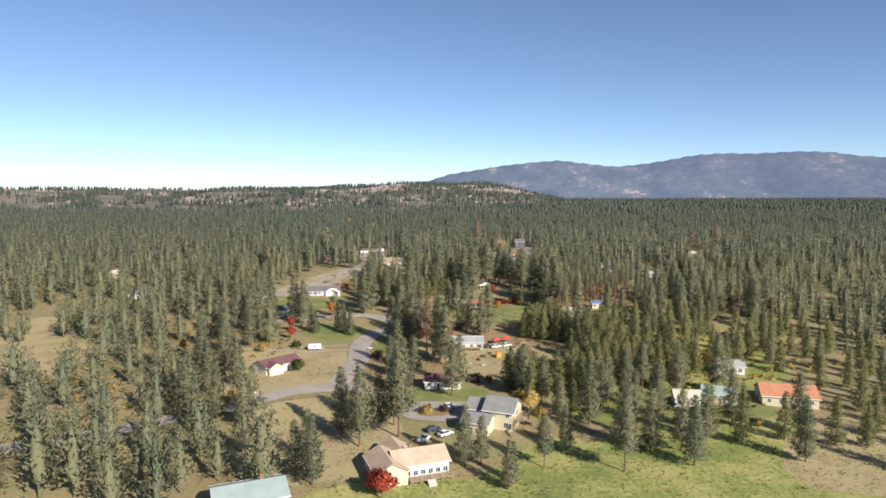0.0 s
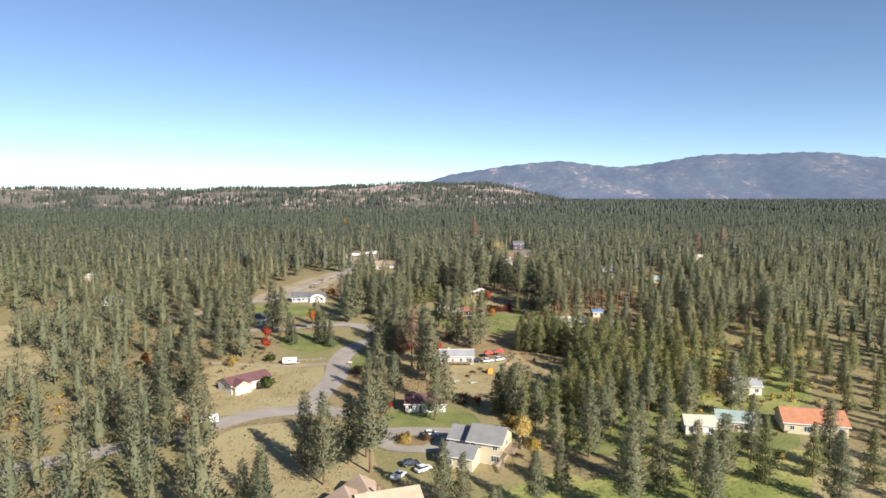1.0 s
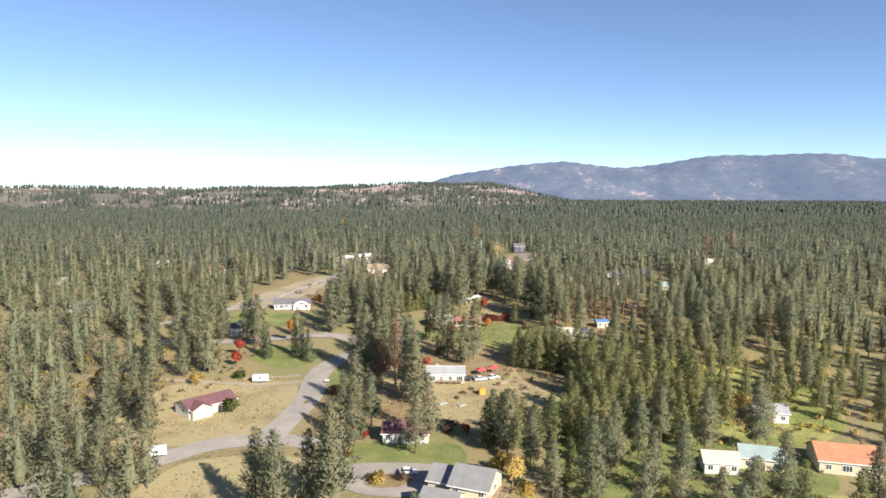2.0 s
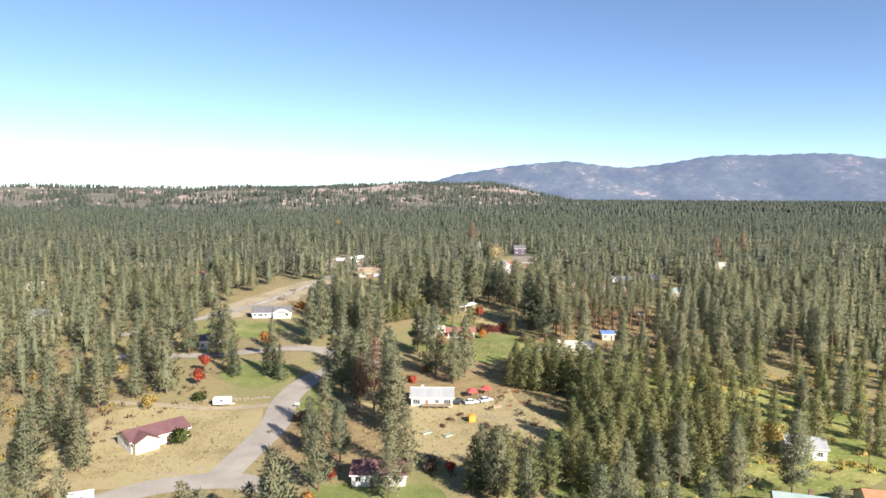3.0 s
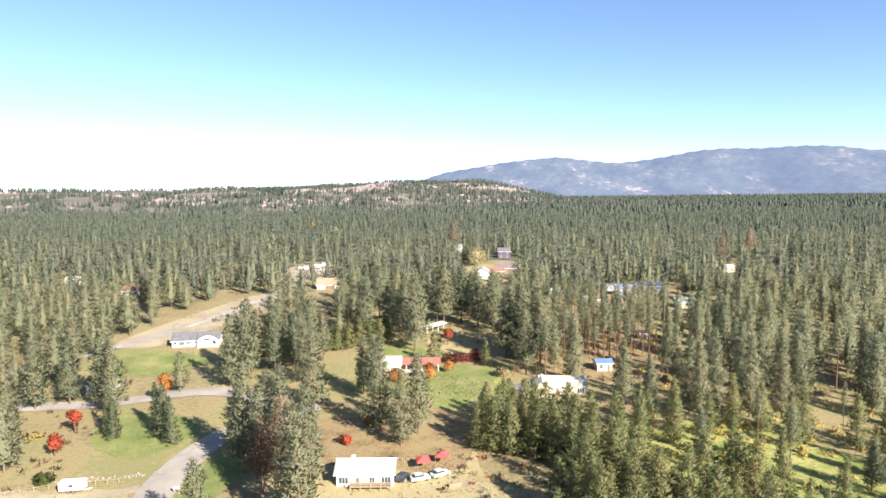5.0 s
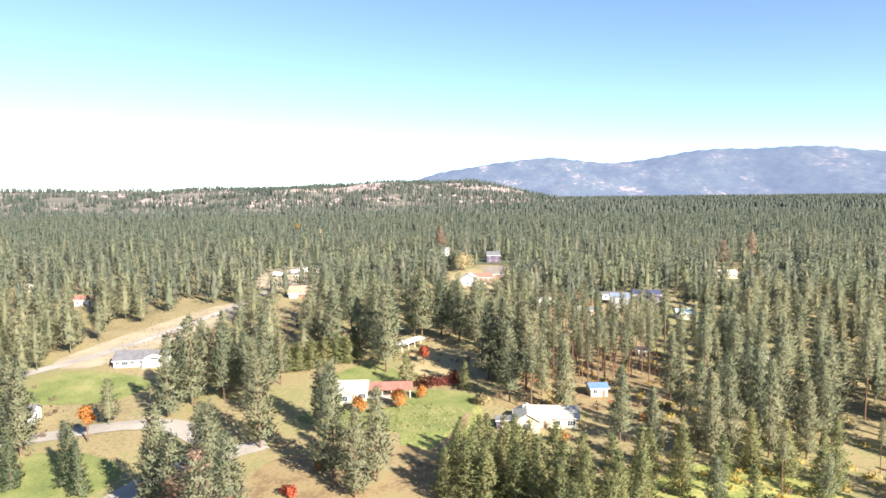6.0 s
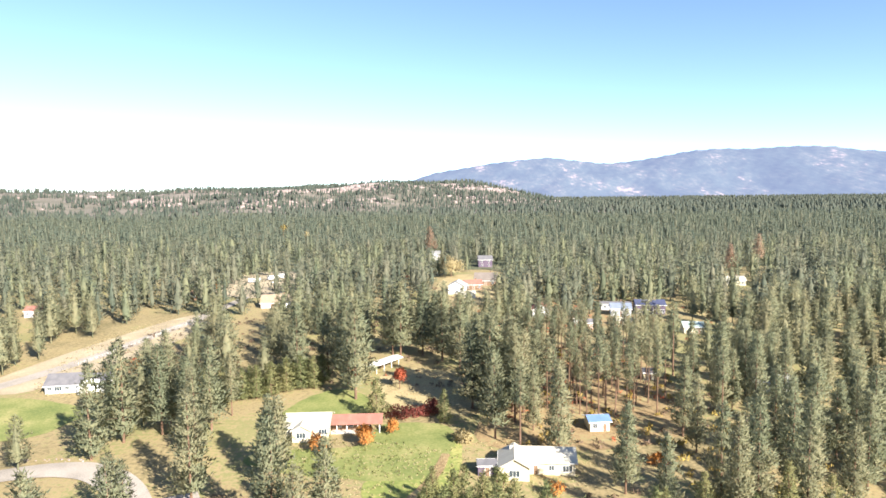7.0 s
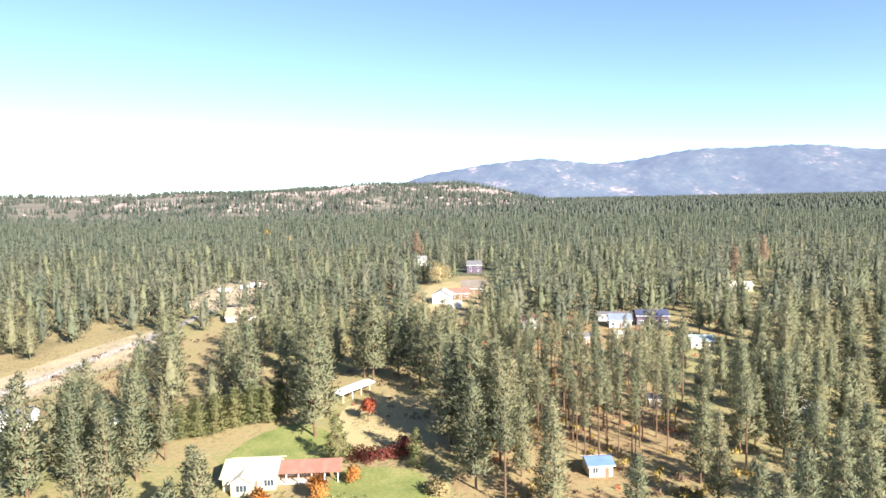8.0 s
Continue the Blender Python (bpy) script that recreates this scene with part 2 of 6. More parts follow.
# ---------------------------------------------------------------- mesh helpers
def link_mesh(name, bm, material, parent=None, label=""):
    me = bpy.data.meshes.new(name)
    bm.to_mesh(me)
    bm.free()
    for mat in material if isinstance(material, (list, tuple)) else (material,):
        me.materials.append(mat)
    ob = new(name, me)
    if parent is not None:
        ob.parent = parent
    if label:
        ob["label"] = label
    return ob


def part(name, bm, material, parent, label=""):
    return link_mesh(name, bm, material, parent, label)


def arrays_mesh(name, verts, tris, material, normals=None):
    me = bpy.data.meshes.new(name)
    verts, tris = np.asarray(verts, np.float32), np.asarray(tris, np.int32)
    me.vertices.add(len(verts))
    me.vertices.foreach_set("co", verts.ravel())
    me.loops.add(tris.size)
    me.loops.foreach_set("vertex_index", tris.ravel())
    me.polygons.add(len(tris))
    me.polygons.foreach_set("loop_start", np.arange(0, tris.size, 3, dtype=np.int32))
    me.materials.append(material)
    me.update(calc_edges=True)
    if normals is not None:
        me.polygons.foreach_set("use_smooth", np.ones(len(tris), bool))
        me.normals_split_custom_set_from_vertices(np.asarray(normals, np.float32))
    return me


def box(bm, x0, y0, z0, x1, y1, z1, bevel=0.0):
    vs = [bm.verts.new(c) for c in ((x0, y0, z0), (x1, y0, z0), (x1, y1, z0), (x0, y1, z0), (x0, y0, z1), (x1, y0, z1), (x1, y1, z1), (x0, y1, z1))]
    fs = [bm.faces.new([vs[i] for i in q]) for q in ((3, 2, 1, 0), (4, 5, 6, 7), (0, 1, 5, 4), (1, 2, 6, 5), (2, 3, 7, 6), (3, 0, 4, 7))]
    if bevel:
        bmesh.ops.bevel(bm, geom=list({e for f in fs for e in f.edges}), offset=bevel, segments=1, affect="EDGES")
    return bm


def boxed(*args, **kw):
    return box(bmesh.new(), *args, **kw)


def tube(bm, p, q, r0, r1, n=6):
    """A tapered round bar from p to q."""
    p, q = Vector(p), Vector(q)
    d = (q - p).normalized()
    u = d.orthogonal().normalized()
    v = d.cross(u)
    rings = []
    for c, r in ((p, r0), (q, r1)):
        rings.append([bm.verts.new(c + r * (math.cos(2 * math.pi * k / n) * u + math.sin(2 * math.pi * k / n) * v)) for k in range(n)])
    for k in range(n):
        bm.faces.new((rings[0][k], rings[0][(k + 1) % n], rings[1][(k + 1) % n], rings[1][k]))
    bm.faces.new(list(reversed(rings[0])))
    bm.faces.new(rings[1])
    return bm


# ---------------------------------------------------------------- ground
GROUND_Y = (-1500, -300, 0, 100, 190, 250, 300, 345, 410, 480, 560, 650, 1000, 2000, 3000, 5200)
GROUND_Z = (-20, -9, -2, 1, 3.3, 5, 6.6, 8.6, 11.6, 14.6, 16.5, 18, 24, 36, 46, 52)


def smooth(a, b, v):
    s = np.clip((v - a) / (b - a), 0, 1)
    return s * s * (3 - 2 * s)


def ground_z(x, y):
    """The height of the ground: it climbs gently ahead, then a rocky bench on the west."""
    x, y = np.asarray(x, float), np.asarray(y, float)
    z = np.interp(y, GROUND_Y, GROUND_Z)
    z = z + 0.35 * np.sin(x * 0.045 + 1.3) * np.sin(y * 0.038 + 0.4) + 0.25 * np.sin(x * 0.081 - y * 0.062)
    edge = 1650 + 0.16 * x + 70 * np.sin(x * 0.006 + 0.7) + 30 * np.sin(x * 0.021)
    rim = 1 - smooth(120, 520, x)
    bench = (48 + 14 * smooth(-1300, 200, x) + 6 * np.sin(x * 0.004 + 1) + 5 * np.sin(x * 0.013) * np.sin(y * 0.011))
    z = z + rim * bench * smooth(0, 1, (y - edge) / 560)
    far = smooth(600, 1400, y) * (1 - smooth(2300, 3200, y))
    return z + far * (2.5 * np.sin(x * 0.010 + 2) * np.sin(y * 0.007) + 1.5 * np.sin(x * 0.023 + y * 0.017))


def gz(x, y):
    return float(ground_z(x, y))


def graded(a, b, fine0, fine1, step, grow):
    out = list(np.arange(fine0, fine1 + step, step))
    s, v = step, fine0
    while v > a:
        s *= grow
        v -= s
        out.insert(0, max(v, a))
    s, v = step, out[-1]
    while v < b:
        s *= grow
        v += s
        out.append(min(v, b))
    return np.array(out)


def ground_sheet():
    xs = graded(-4600, 4600, -200, 200, 4.0, 1.06)
    ys = graded(-1400, 4950, 60, 640, 4.0, 1.045)
    gx, gy = np.meshgrid(xs, ys)
    verts = np.stack([gx, gy, ground_z(gx, gy)], -1).reshape(-1, 3)
    w = len(xs)
    i = (np.arange(len(ys) - 1)[:, None] * w + np.arange(w - 1)[None]).ravel()
    tris = np.concatenate([np.stack([i, i + 1, i + w + 1], -1), np.stack([i, i + w + 1, i + w], -1)])
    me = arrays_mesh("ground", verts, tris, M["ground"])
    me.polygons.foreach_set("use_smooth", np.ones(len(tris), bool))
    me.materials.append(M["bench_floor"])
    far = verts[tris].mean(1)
    # beyond 640 m the floor colour already holds the shade of the woods
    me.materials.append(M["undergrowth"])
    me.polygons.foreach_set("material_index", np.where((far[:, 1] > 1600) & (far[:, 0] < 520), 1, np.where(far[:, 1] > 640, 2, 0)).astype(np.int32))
    return tagged(new("ground", me), "dry forest floor of needles and grass, rising to a rocky bench", "ground", kind="structure")


ground_sheet()


def patch(name, outline, mat, lift, label, ragged=0.8, rings=7, per=6):
    """A patch of other ground, draped on the sheet, with an uneven edge; outline: corners in order."""
    pts = [Vector(p) for p in outline]
    c = sum(pts, Vector((0, 0))) / len(pts)
    edge = []
    for i, p in enumerate(pts):
        a, b, d = pts[i - 1], pts[(i + 1) % len(pts)], pts[(i + 2) % len(pts)]
        for k in range(per):
            t = k / per
            q = 0.5 * ((2 * p) + (b - a) * t + (2 * a - 5 * p + 4 * b - d) * t * t + (3 * p - a - 3 * b + d) * t ** 3)
            n = noise.noise(Vector((q.x * 0.25, q.y * 0.25, 3.1))) + 0.6 * noise.noise(Vector((q.x * 0.8, q.y * 0.8, 7.7)))
            edge.append(q + (q - c).normalized() * n * ragged)
    n = len(edge)
    verts = [(c.x, c.y, gz(c.x, c.y) + lift)]
    for r in range(1, rings + 1):
        for e in edge:
            q = c + (e - c) * (r / rings)
            verts.append((q.x, q.y, gz(q.x, q.y) + lift))
    tris = [(0, 1 + k, 1 + (k + 1) % n) for k in range(n)]
    for r in range(rings - 1):
        o = 1 + r * n
        for k in range(n):
            a, b = o + k, o + (k + 1) % n
            tris += [(a, a + n, b + n), (a, b + n, b)]
    return tagged(new(name, arrays_mesh(name, verts, tris, M[mat])), label, name.split("_")[0], kind="structure")


def ribbon(name, points, widths, mat, lift, label):
    """A road draped along a smooth line through points."""
    pts = [Vector(p) for p in points]
    line = []
    for i in range(len(pts) - 1):
        a, p, b, d = pts[max(i - 1, 0)], pts[i], pts[i + 1], pts[min(i + 2, len(pts) - 1)]
        steps = max(3, int((b - p).length / 2.5))
        for k in range(steps):
            t = k / steps
            q = 0.5 * ((2 * p) + (b - a) * t + (2 * a - 5 * p + 4 * b - d) * t * t + (3 * p - a - 3 * b + d) * t ** 3)
            line.append((q, widths[i] * (1 - t) + widths[i + 1] * t))
    line.append((pts[-1], widths[-1]))
    across = 5
    verts, tris = [], []
    for i, (q, w) in enumerate(line):
        d = (line[min(i + 1, len(line) - 1)][0] - line[max(i - 1, 0)][0]).normalized()
        side = Vector((d.y, -d.x))
        for k in range(across):
            f = k / (across - 1) - 0.5
            wob = 0.25 * noise.noise(Vector((q.x * 0.3, q.y * 0.3, k * 5.0))) if k in (0, across - 1) else 0
            s = q + side * (f * w + wob)
            verts.append((s.x, s.y, gz(s.x, s.y) + lift + 0.06 * (1 - 4 * f * f)))
    for i in range(len(line) - 1):
        for k in range(across - 1):
            a = i * across + k
            tris += [(a, a + 1, a + across + 1), (a, a + across + 1, a + across)]
    return tagged(new(name, arrays_mesh(name, verts, tris, M[mat])), label, "road", kind="structure")


# open ground between the woods
patch("field_south", [(12, 118), (60, 112), (120, 140), (124, 178), (96, 190), (64, 184), (34, 168), (18, 150)], "meadow", 0.05, "mown dry field with green and tan grass")
patch("lawn_slope", [(14, 120), (-6, 116), (-30, 124), (-30, 142), (-12, 150), (10, 152), (22, 168), (34, 176), (40, 168), (30, 140)], "meadow", 0.07, "rough green and tan grass below the houses")
patch("meadow_east", [(42, 224), (84, 216), (118, 222), (136, 262), (110, 300), (84, 296), (70, 262), (46, 250)], "meadow", 0.05, "green and tan grass among young pines")
patch("lawn_south", [(50, 186), (98, 190), (100, 214), (70, 226), (44, 220), (36, 200)], "lawn", 0.06, "green lawn under scattered pines")
patch("yard_west", [(-76, 214), (-36, 222), (-38, 262), (-48, 268), (-80, 262), (-84, 236)], "dry", 0.05, "dry grass yard with worn paths")
patch("yard_north", [(18, 228), (44, 228), (50, 244), (38, 274), (34, 290), (4, 292), (-10, 286), (-16, 258), (0, 240)], "dry", 0.05, "dry mown grass yard with wheel tracks")
patch("litter_yard", [(-6, 282), (30, 276), (36, 296), (30, 314), (0, 312), (-8, 298)], "needles", 0.08, "rusty pine needle litter under tall pines")
patch("litter_slope", [(-28, 236), (-2, 226), (4, 242), (-8, 262), (-24, 268)], "needles", 0.08, "brown litter and dry grass beside the road")
patch("rough_grass_west", [(-44, 148), (-20, 151), (-16, 164), (-10, 178), (-16, 200), (-30, 208), (-52, 204), (-58, 180)], "dry", 0.05, "rough dry grass below the street")
patch("tan_field", [(84, 150), (104, 140), (150, 132), (170, 170), (140, 190), (112, 188), (96, 176)], "dry", 0.09, "tan mown field at the edge of the lawn")
patch("lawn_front", [(-13, 204), (14, 201), (16, 212), (10, 217), (-12, 217)], "lawn", 0.08, "mown green lawn before the white house")
patch("lawn_north", [(14, 326), (38, 324), (46, 342), (44, 354), (28, 355), (22, 342), (6, 340), (-4, 334)], "lawn", 0.08, "green lawn beside the long low house")
patch("lawn_back", [(0, 356), (22, 356), (22, 374), (12, 382), (2, 372)], "lawn", 0.08, "green back lawn behind the long low house")
patch("lawn_corner", [(-58, 288), (-46, 283), (-39, 292), (-38, 304), (-50, 312), (-64, 312), (-64, 298)], "lawn", 0.08, "green lawn at the road bend")
patch("lawn_west", [(-92, 352), (-66, 350), (-58, 366), (-66, 374), (-92, 378)], "lawn", 0.08, "green lawn in front of the arched house")
patch("lawn_verge", [(-28, 262), (-20, 262), (-18, 280), (-24, 288), (-29, 280)], "lawn", 0.09, "grass verge inside the road bend")
patch("earth_lot", [(-104, 392), (-84, 386), (-62, 440), (-56, 486), (-72, 490), (-92, 440)], "dirt", 0.06, "bare pale earth beside the gravel road")
patch("earth_yard", [(-66, 394), (-52, 396), (-46, 420), (-54, 440), (-66, 420)], "needles", 0.07, "rusty bare yard behind the arched house")
patch("earth_bank", [(28, 366), (50, 362), (54, 392), (40, 402), (28, 400), (22, 388)], "dry", 0.07, "dry pale grass bank between pines")
patch("earth_track", [(30, 310), (44, 316), (48, 340), (42, 346), (36, 330), (26, 322)], "meadow", 0.07, "worn grass track to the yard")
patch("litter_wood", [(52, 344), (78, 338), (108, 350), (116, 392), (104, 428), (78, 426), (62, 380)], "needles", 0.06, "orange needle litter under thin pines")
patch("truck_lot", [(-94, 566), (-58, 536), (-38, 548), (-44, 600), (-58, 640), (-86, 634)], "dirt", 0.08, "pale gravel lot with trailers")
patch("yard_far", [(84, 470), (128, 462), (146, 480), (138, 520), (96, 522)], "needles", 0.06, "bare yard among far houses")
patch("yard_centre", [(44, 528), (80, 520), (98, 560), (84, 612), (50, 606)], "dry", 0.06, "dry yard round the white gabled house")
patch("field_west", [(-176, 226), (-140, 236), (-146, 268), (-176, 300), (-200, 330), (-214, 300)], "dry", 0.05, "dry clearing in the western woods")

ribbon("road_main", [(-150, 150), (-100, 176), (-66, 200), (-50, 214), (-34, 218), (-22, 215)], [8, 8, 8.5, 8, 7.5, 6.5], "asphalt", 0.12, "pale worn asphalt street")
ribbon("road_bend", [(-36, 217), (-34, 232), (-32, 250), (-34, 272), (-32, 290), (-26, 303), (-18, 312), (-8, 318)], [8, 8, 8.5, 8.5, 8, 8, 7, 6], "asphalt", 0.16, "pale asphalt street on a bend")
ribbon("road_upper", [(-16, 308), (-26, 322), (-38, 330), (-52, 330), (-74, 322), (-110, 318)], [7, 8, 8, 7.5, 7, 6], "asphalt", 0.20, "pale asphalt side street")
ribbon("road_gravel", [(-130, 340), (-100, 386), (-84, 420), (-74, 452), (-66, 486), (-62, 540)], [6, 6.5, 6.5, 6, 6, 5], "asphalt", 0.16, "grey gravel lane over bare earth")
ribbon("driveway_house", [(-14, 200), (-2, 199), (8, 196), (11, 190)], [4.5, 5, 6.5, 6], "asphalt", 0.18, "grey asphalt driveway to the garage")
patch("driveway_court", [(-12, 203), (6, 203), (11, 198), (9, 190), (2, 186), (-8, 188), (-12, 194)], "asphalt", 0.14, "worn asphalt turning court before the garage", 0.3)
patch("planted_island", [(-6, 191), (1, 190.5), (4, 194), (0, 197), (-6, 196)], "needles", 0.22, "planted island of litter and shrubs", 0.3, 4)
ribbon("driveway_yard", [(-6, 318), (14, 314), (30, 308), (40, 322), (44, 336)], [2.6, 2.4, 2.4, 2.4, 2.2], "needles", 0.14, "two-track earth drive")
ribbon("path_west", [(-92, 268), (-70, 266), (-52, 264), (-38, 268)], [3, 3, 3, 3.5], "dirt", 0.14, "earth driveway across the yard")

ribbon("wheel_track", [(26, 262), (31, 258), (36, 258), (39, 262), (37, 269), (31, 273), (26, 275)], [0.7] * 7, "dirt", 0.12, "worn wheel track looping through dry grass")
ribbon("wheel_track_inner", [(28, 263), (32, 260.2), (35.5, 260.4), (37, 263), (35.4, 267.6), (30.5, 270.8)], [0.6] * 6, "dirt", 0.13, "worn wheel track looping through dry grass")


# ---------------------------------------------------------------- distant hills
def hill_material():
    """Wooded hills for a backdrop, with the haze of distance put in as a blue glow."""
    m = bpy.data.materials.new("hazy_wooded_hill")
    m.use_nodes = True
    n, l = m.node_tree.nodes, m.node_tree.links
    b = n["Principled BSDF"]
    b.inputs["Roughness"].default_value = 0.95
    b.inputs["Specular IOR Level"].default_value = 0.0
    geo = n.new("ShaderNodeNewGeometry")
    t = n.new("ShaderNodeTexNoise")
    t.inputs["Scale"].default_value, t.inputs["Detail"].default_value, t.inputs["Roughness"].default_value = 0.0055, 10, 0.68
    mp = n.new("ShaderNodeMapping")
    mp.inputs["Scale"].default_value = (1, 0.22, 1.6)
    l.new(geo.outputs["Position"], mp.inputs["Vector"])
    l.new(mp.outputs[0], t.inputs["Vector"])
    r = ramp(n, [(0.30, (0.030, 0.045, 0.042)), (0.50, (0.055, 0.072, 0.062)), (0.585, (0.085, 0.095, 0.078)), (0.63, (0.22, 0.175, 0.15)), (0.72, (0.40, 0.33, 0.28))])
    trees = n.new("ShaderNodeTexNoise")
    trees.inputs["Scale"].default_value, trees.inputs["Detail"].default_value = 0.045, 4
    l.new(mp.outputs[0], trees.inputs["Vector"])
    both = n.new("ShaderNodeMath")
    both.operation = "MULTIPLY_ADD"
    both.inputs[1].default_value = 0.30
    share = n.new("ShaderNodeMath")
    share.operation = "MULTIPLY"
    share.inputs[1].default_value = 0.72
    l.new(t.outputs["Fac"], share.inputs[0])
    l.new(trees.outputs["Fac"], both.inputs[0])
    l.new(share.outputs[0], both.inputs[2])
    l.new(both.outputs[0], r.inputs["Fac"])
    l.new(r.outputs["Color"], b.inputs["Base Color"])
    # blue emission stands in for the air haze over the slopes
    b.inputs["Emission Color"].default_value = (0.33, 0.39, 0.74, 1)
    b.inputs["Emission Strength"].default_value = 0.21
    return m


RIDGE_AZ = (-12, -4, -1.5, 0.2, 2.6, 5.1, 7.5, 9.9, 12.3, 14.6, 16.9, 19.1, 21.2, 23.3, 25.3, 27.3, 29.2, 31, 32.7, 38, 46, 58, 80)
RIDGE_UP = (0.5, 0.9, 1.4, 2.0, 2.33, 2.72, 2.98, 3.15, 2.83, 2.54, 2.7, 3.06, 3.43, 3.54, 3.44, 3.5, 3.5, 3.35, 2.98, 2.5, 2.2, 2.0, 1.4)


def hill_range():
    """A long range of rounded hills: rise in degrees by bearing east of north, seen from the middle of the flight."""
    az = np.radians(np.arange(-12, 80, 0.2))
    far = np.linspace(3500, 4800, 44)
    a, d = np.meshgrid(az, far)
    deg = np.degrees(az)
    top = np.interp(deg, RIDGE_AZ, RIDGE_UP)
    kernel = np.hanning(11) / np.hanning(11).sum()
    top = 0.985 * np.convolve(np.pad(top, 5, mode="edge"), kernel, "valid")
    jag = 0.03 * np.sin(deg * 5.3) + 0.015 * np.sin(deg * 13.1 + 1)
    crest = 4520.0
    ridge = crest * np.tan(np.radians(top))[None]
    up = smooth(3500, crest, d) ** 0.9 * (1 - 0.4 * smooth(crest, 4800, d))
    x, y = 24 + d * np.sin(a), 100 + d * np.cos(a)
    folds = np.array([noise.fractal(Vector((p * 0.0022, q * 0.0022, 1.7)), 0.9, 2.1, 5) for p, q in zip(x.ravel(), y.ravel())]).reshape(x.shape)
    z = 34 + up * (ridge + 35.5) + 80 * jag[None] * up ** 8 + 95 * folds * (up * (1 - up) * 1.6 + 0.03)
    verts = np.stack([x, y, z], -1).reshape(-1, 3)
    w = len(az)
    i = (np.arange(len(far) - 1)[:, None] * w + np.arange(w - 1)[None]).ravel()
    tris = np.concatenate([np.stack([i, i + 1, i + w + 1], -1), np.stack([i, i + w + 1, i + w], -1)])
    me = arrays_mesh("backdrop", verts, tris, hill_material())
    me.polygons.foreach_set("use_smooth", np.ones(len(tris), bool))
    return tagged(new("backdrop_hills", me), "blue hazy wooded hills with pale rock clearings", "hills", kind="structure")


hill_range()


# ---------------------------------------------------------------- trees
def spray(rng, verts, tris, c, out, size, count, face=None):
    """A spray of needles: a few pointed blades that fan out from c; face: the way that their flat sides look."""
    for _ in range(count):
        d = out + rng.normal(0, 0.55, 3)
        d /= np.linalg.norm(d) + 1e-6
        s = np.cross(d, rng.normal(0, 1, 3) if face is None else face + rng.normal(0, 0.3, 3))
        s /= np.linalg.norm(s) + 1e-6
        k = len(verts)
        ln = size * rng.uniform(0.7, 1.25)
        verts += [c - d * ln * 0.25 + s * ln * 0.36, c - d * ln * 0.25 - s * ln * 0.36, c + d * ln]
        tris.append((k, k + 1, k + 2))


def tuft_crown(seed, h, r, base, clumps, blades, size, spire=0.6, flat=0.55, belly=0.55, up=0.42):
    """A crown of needle tufts at the ends and along the sides of limbs, with gaps between them.
    base: the bare part of the trunk, as a share of h; spire: how early the crown narrows."""
    rng = np.random.default_rng(seed)
    lean, lop = rng.uniform(-0.02, 0.02, 2), rng.uniform(0, 6.3)
    u = (np.arange(clumps) + rng.uniform(0, 1, clumps)) / clumps
    u = 1 - (1 - u) ** 0.82
    a = np.arange(clumps) * 2.4 + rng.uniform(-0.7, 0.7, clumps)
    ragged = 0.86 + 0.16 * np.sin(u * 23 + seed) + rng.uniform(-0.12, 0.2, clumps)
    reach = (r * (1 - u) ** spire * np.minimum(1, belly + 1.9 * u) * ragged * (1 + 0.18 * np.cos(a - lop)) + 0.15)
    f = rng.uniform(0.12, 1, clumps) ** 0.5
    z = h * (base + (0.985 - base) * u) - 0.10 * reach * f
    mid = np.stack([lean[0] * z + np.cos(a) * reach * f, lean[1] * z + np.sin(a) * reach * f, z], -1)
    puff = size * 1.35 * (1.2 - 0.55 * u) * rng.uniform(0.75, 1.3, clumps)
    jit = rng.normal(0, 1, (clumps, blades, 3)) * np.array([1, 1, flat])
    away = np.stack([np.cos(a), np.sin(a), np.full(clumps, 0.15)], -1)
    c = mid[:, None] + jit * puff[:, None, None] * 0.75
    d = 0.4 * away[:, None] + 0.35 * jit + rng.normal(0, 0.35, jit.shape) + np.array([0, 0, 0.55])
    d /= np.linalg.norm(d, axis=-1, keepdims=True) + 1e-6
    s = np.cross(d, rng.normal(0, 1, d.shape))
    s /= np.linalg.norm(s, axis=-1, keepdims=True) + 1e-6
    ln = size * rng.uniform(0.7, 1.3, (clumps, blades, 1)) * (1.1 - 0.35 * u)[:, None, None]
    v = np.stack([c - d * ln * 0.45 + s * ln * 0.26, c - d * ln * 0.45 - s * ln * 0.26, c + d * ln], 2)
    own = np.cross(v[:, :, 1] - v[:, :, 0], v[:, :, 2] - v[:, :, 0])
    own /= np.linalg.norm(own, axis=-1, keepdims=True) + 1e-9
    puffed = jit / (np.linalg.norm(jit, axis=-1, keepdims=True) + 1e-6)
    out = 0.85 * away[:, None] * np.array([1, 1, 0]) + 0.34 * puffed + np.array([0, 0, up])
    back = (own * out).sum(-1) < 0
    v[back] = v[back][:, ::-1]
    own[back] *= -1
    n = 0.3 * own + out
    n /= np.linalg.norm(n, axis=-1, keepdims=True)
    v = v.reshape(-1, 3)
    v[:, 2] = np.clip(v[:, 2], 0.1, None)
    t = np.arange(len(v)).reshape(-1, 3)
    return v, t, np.repeat(n.reshape(-1, 3), 3, axis=0)


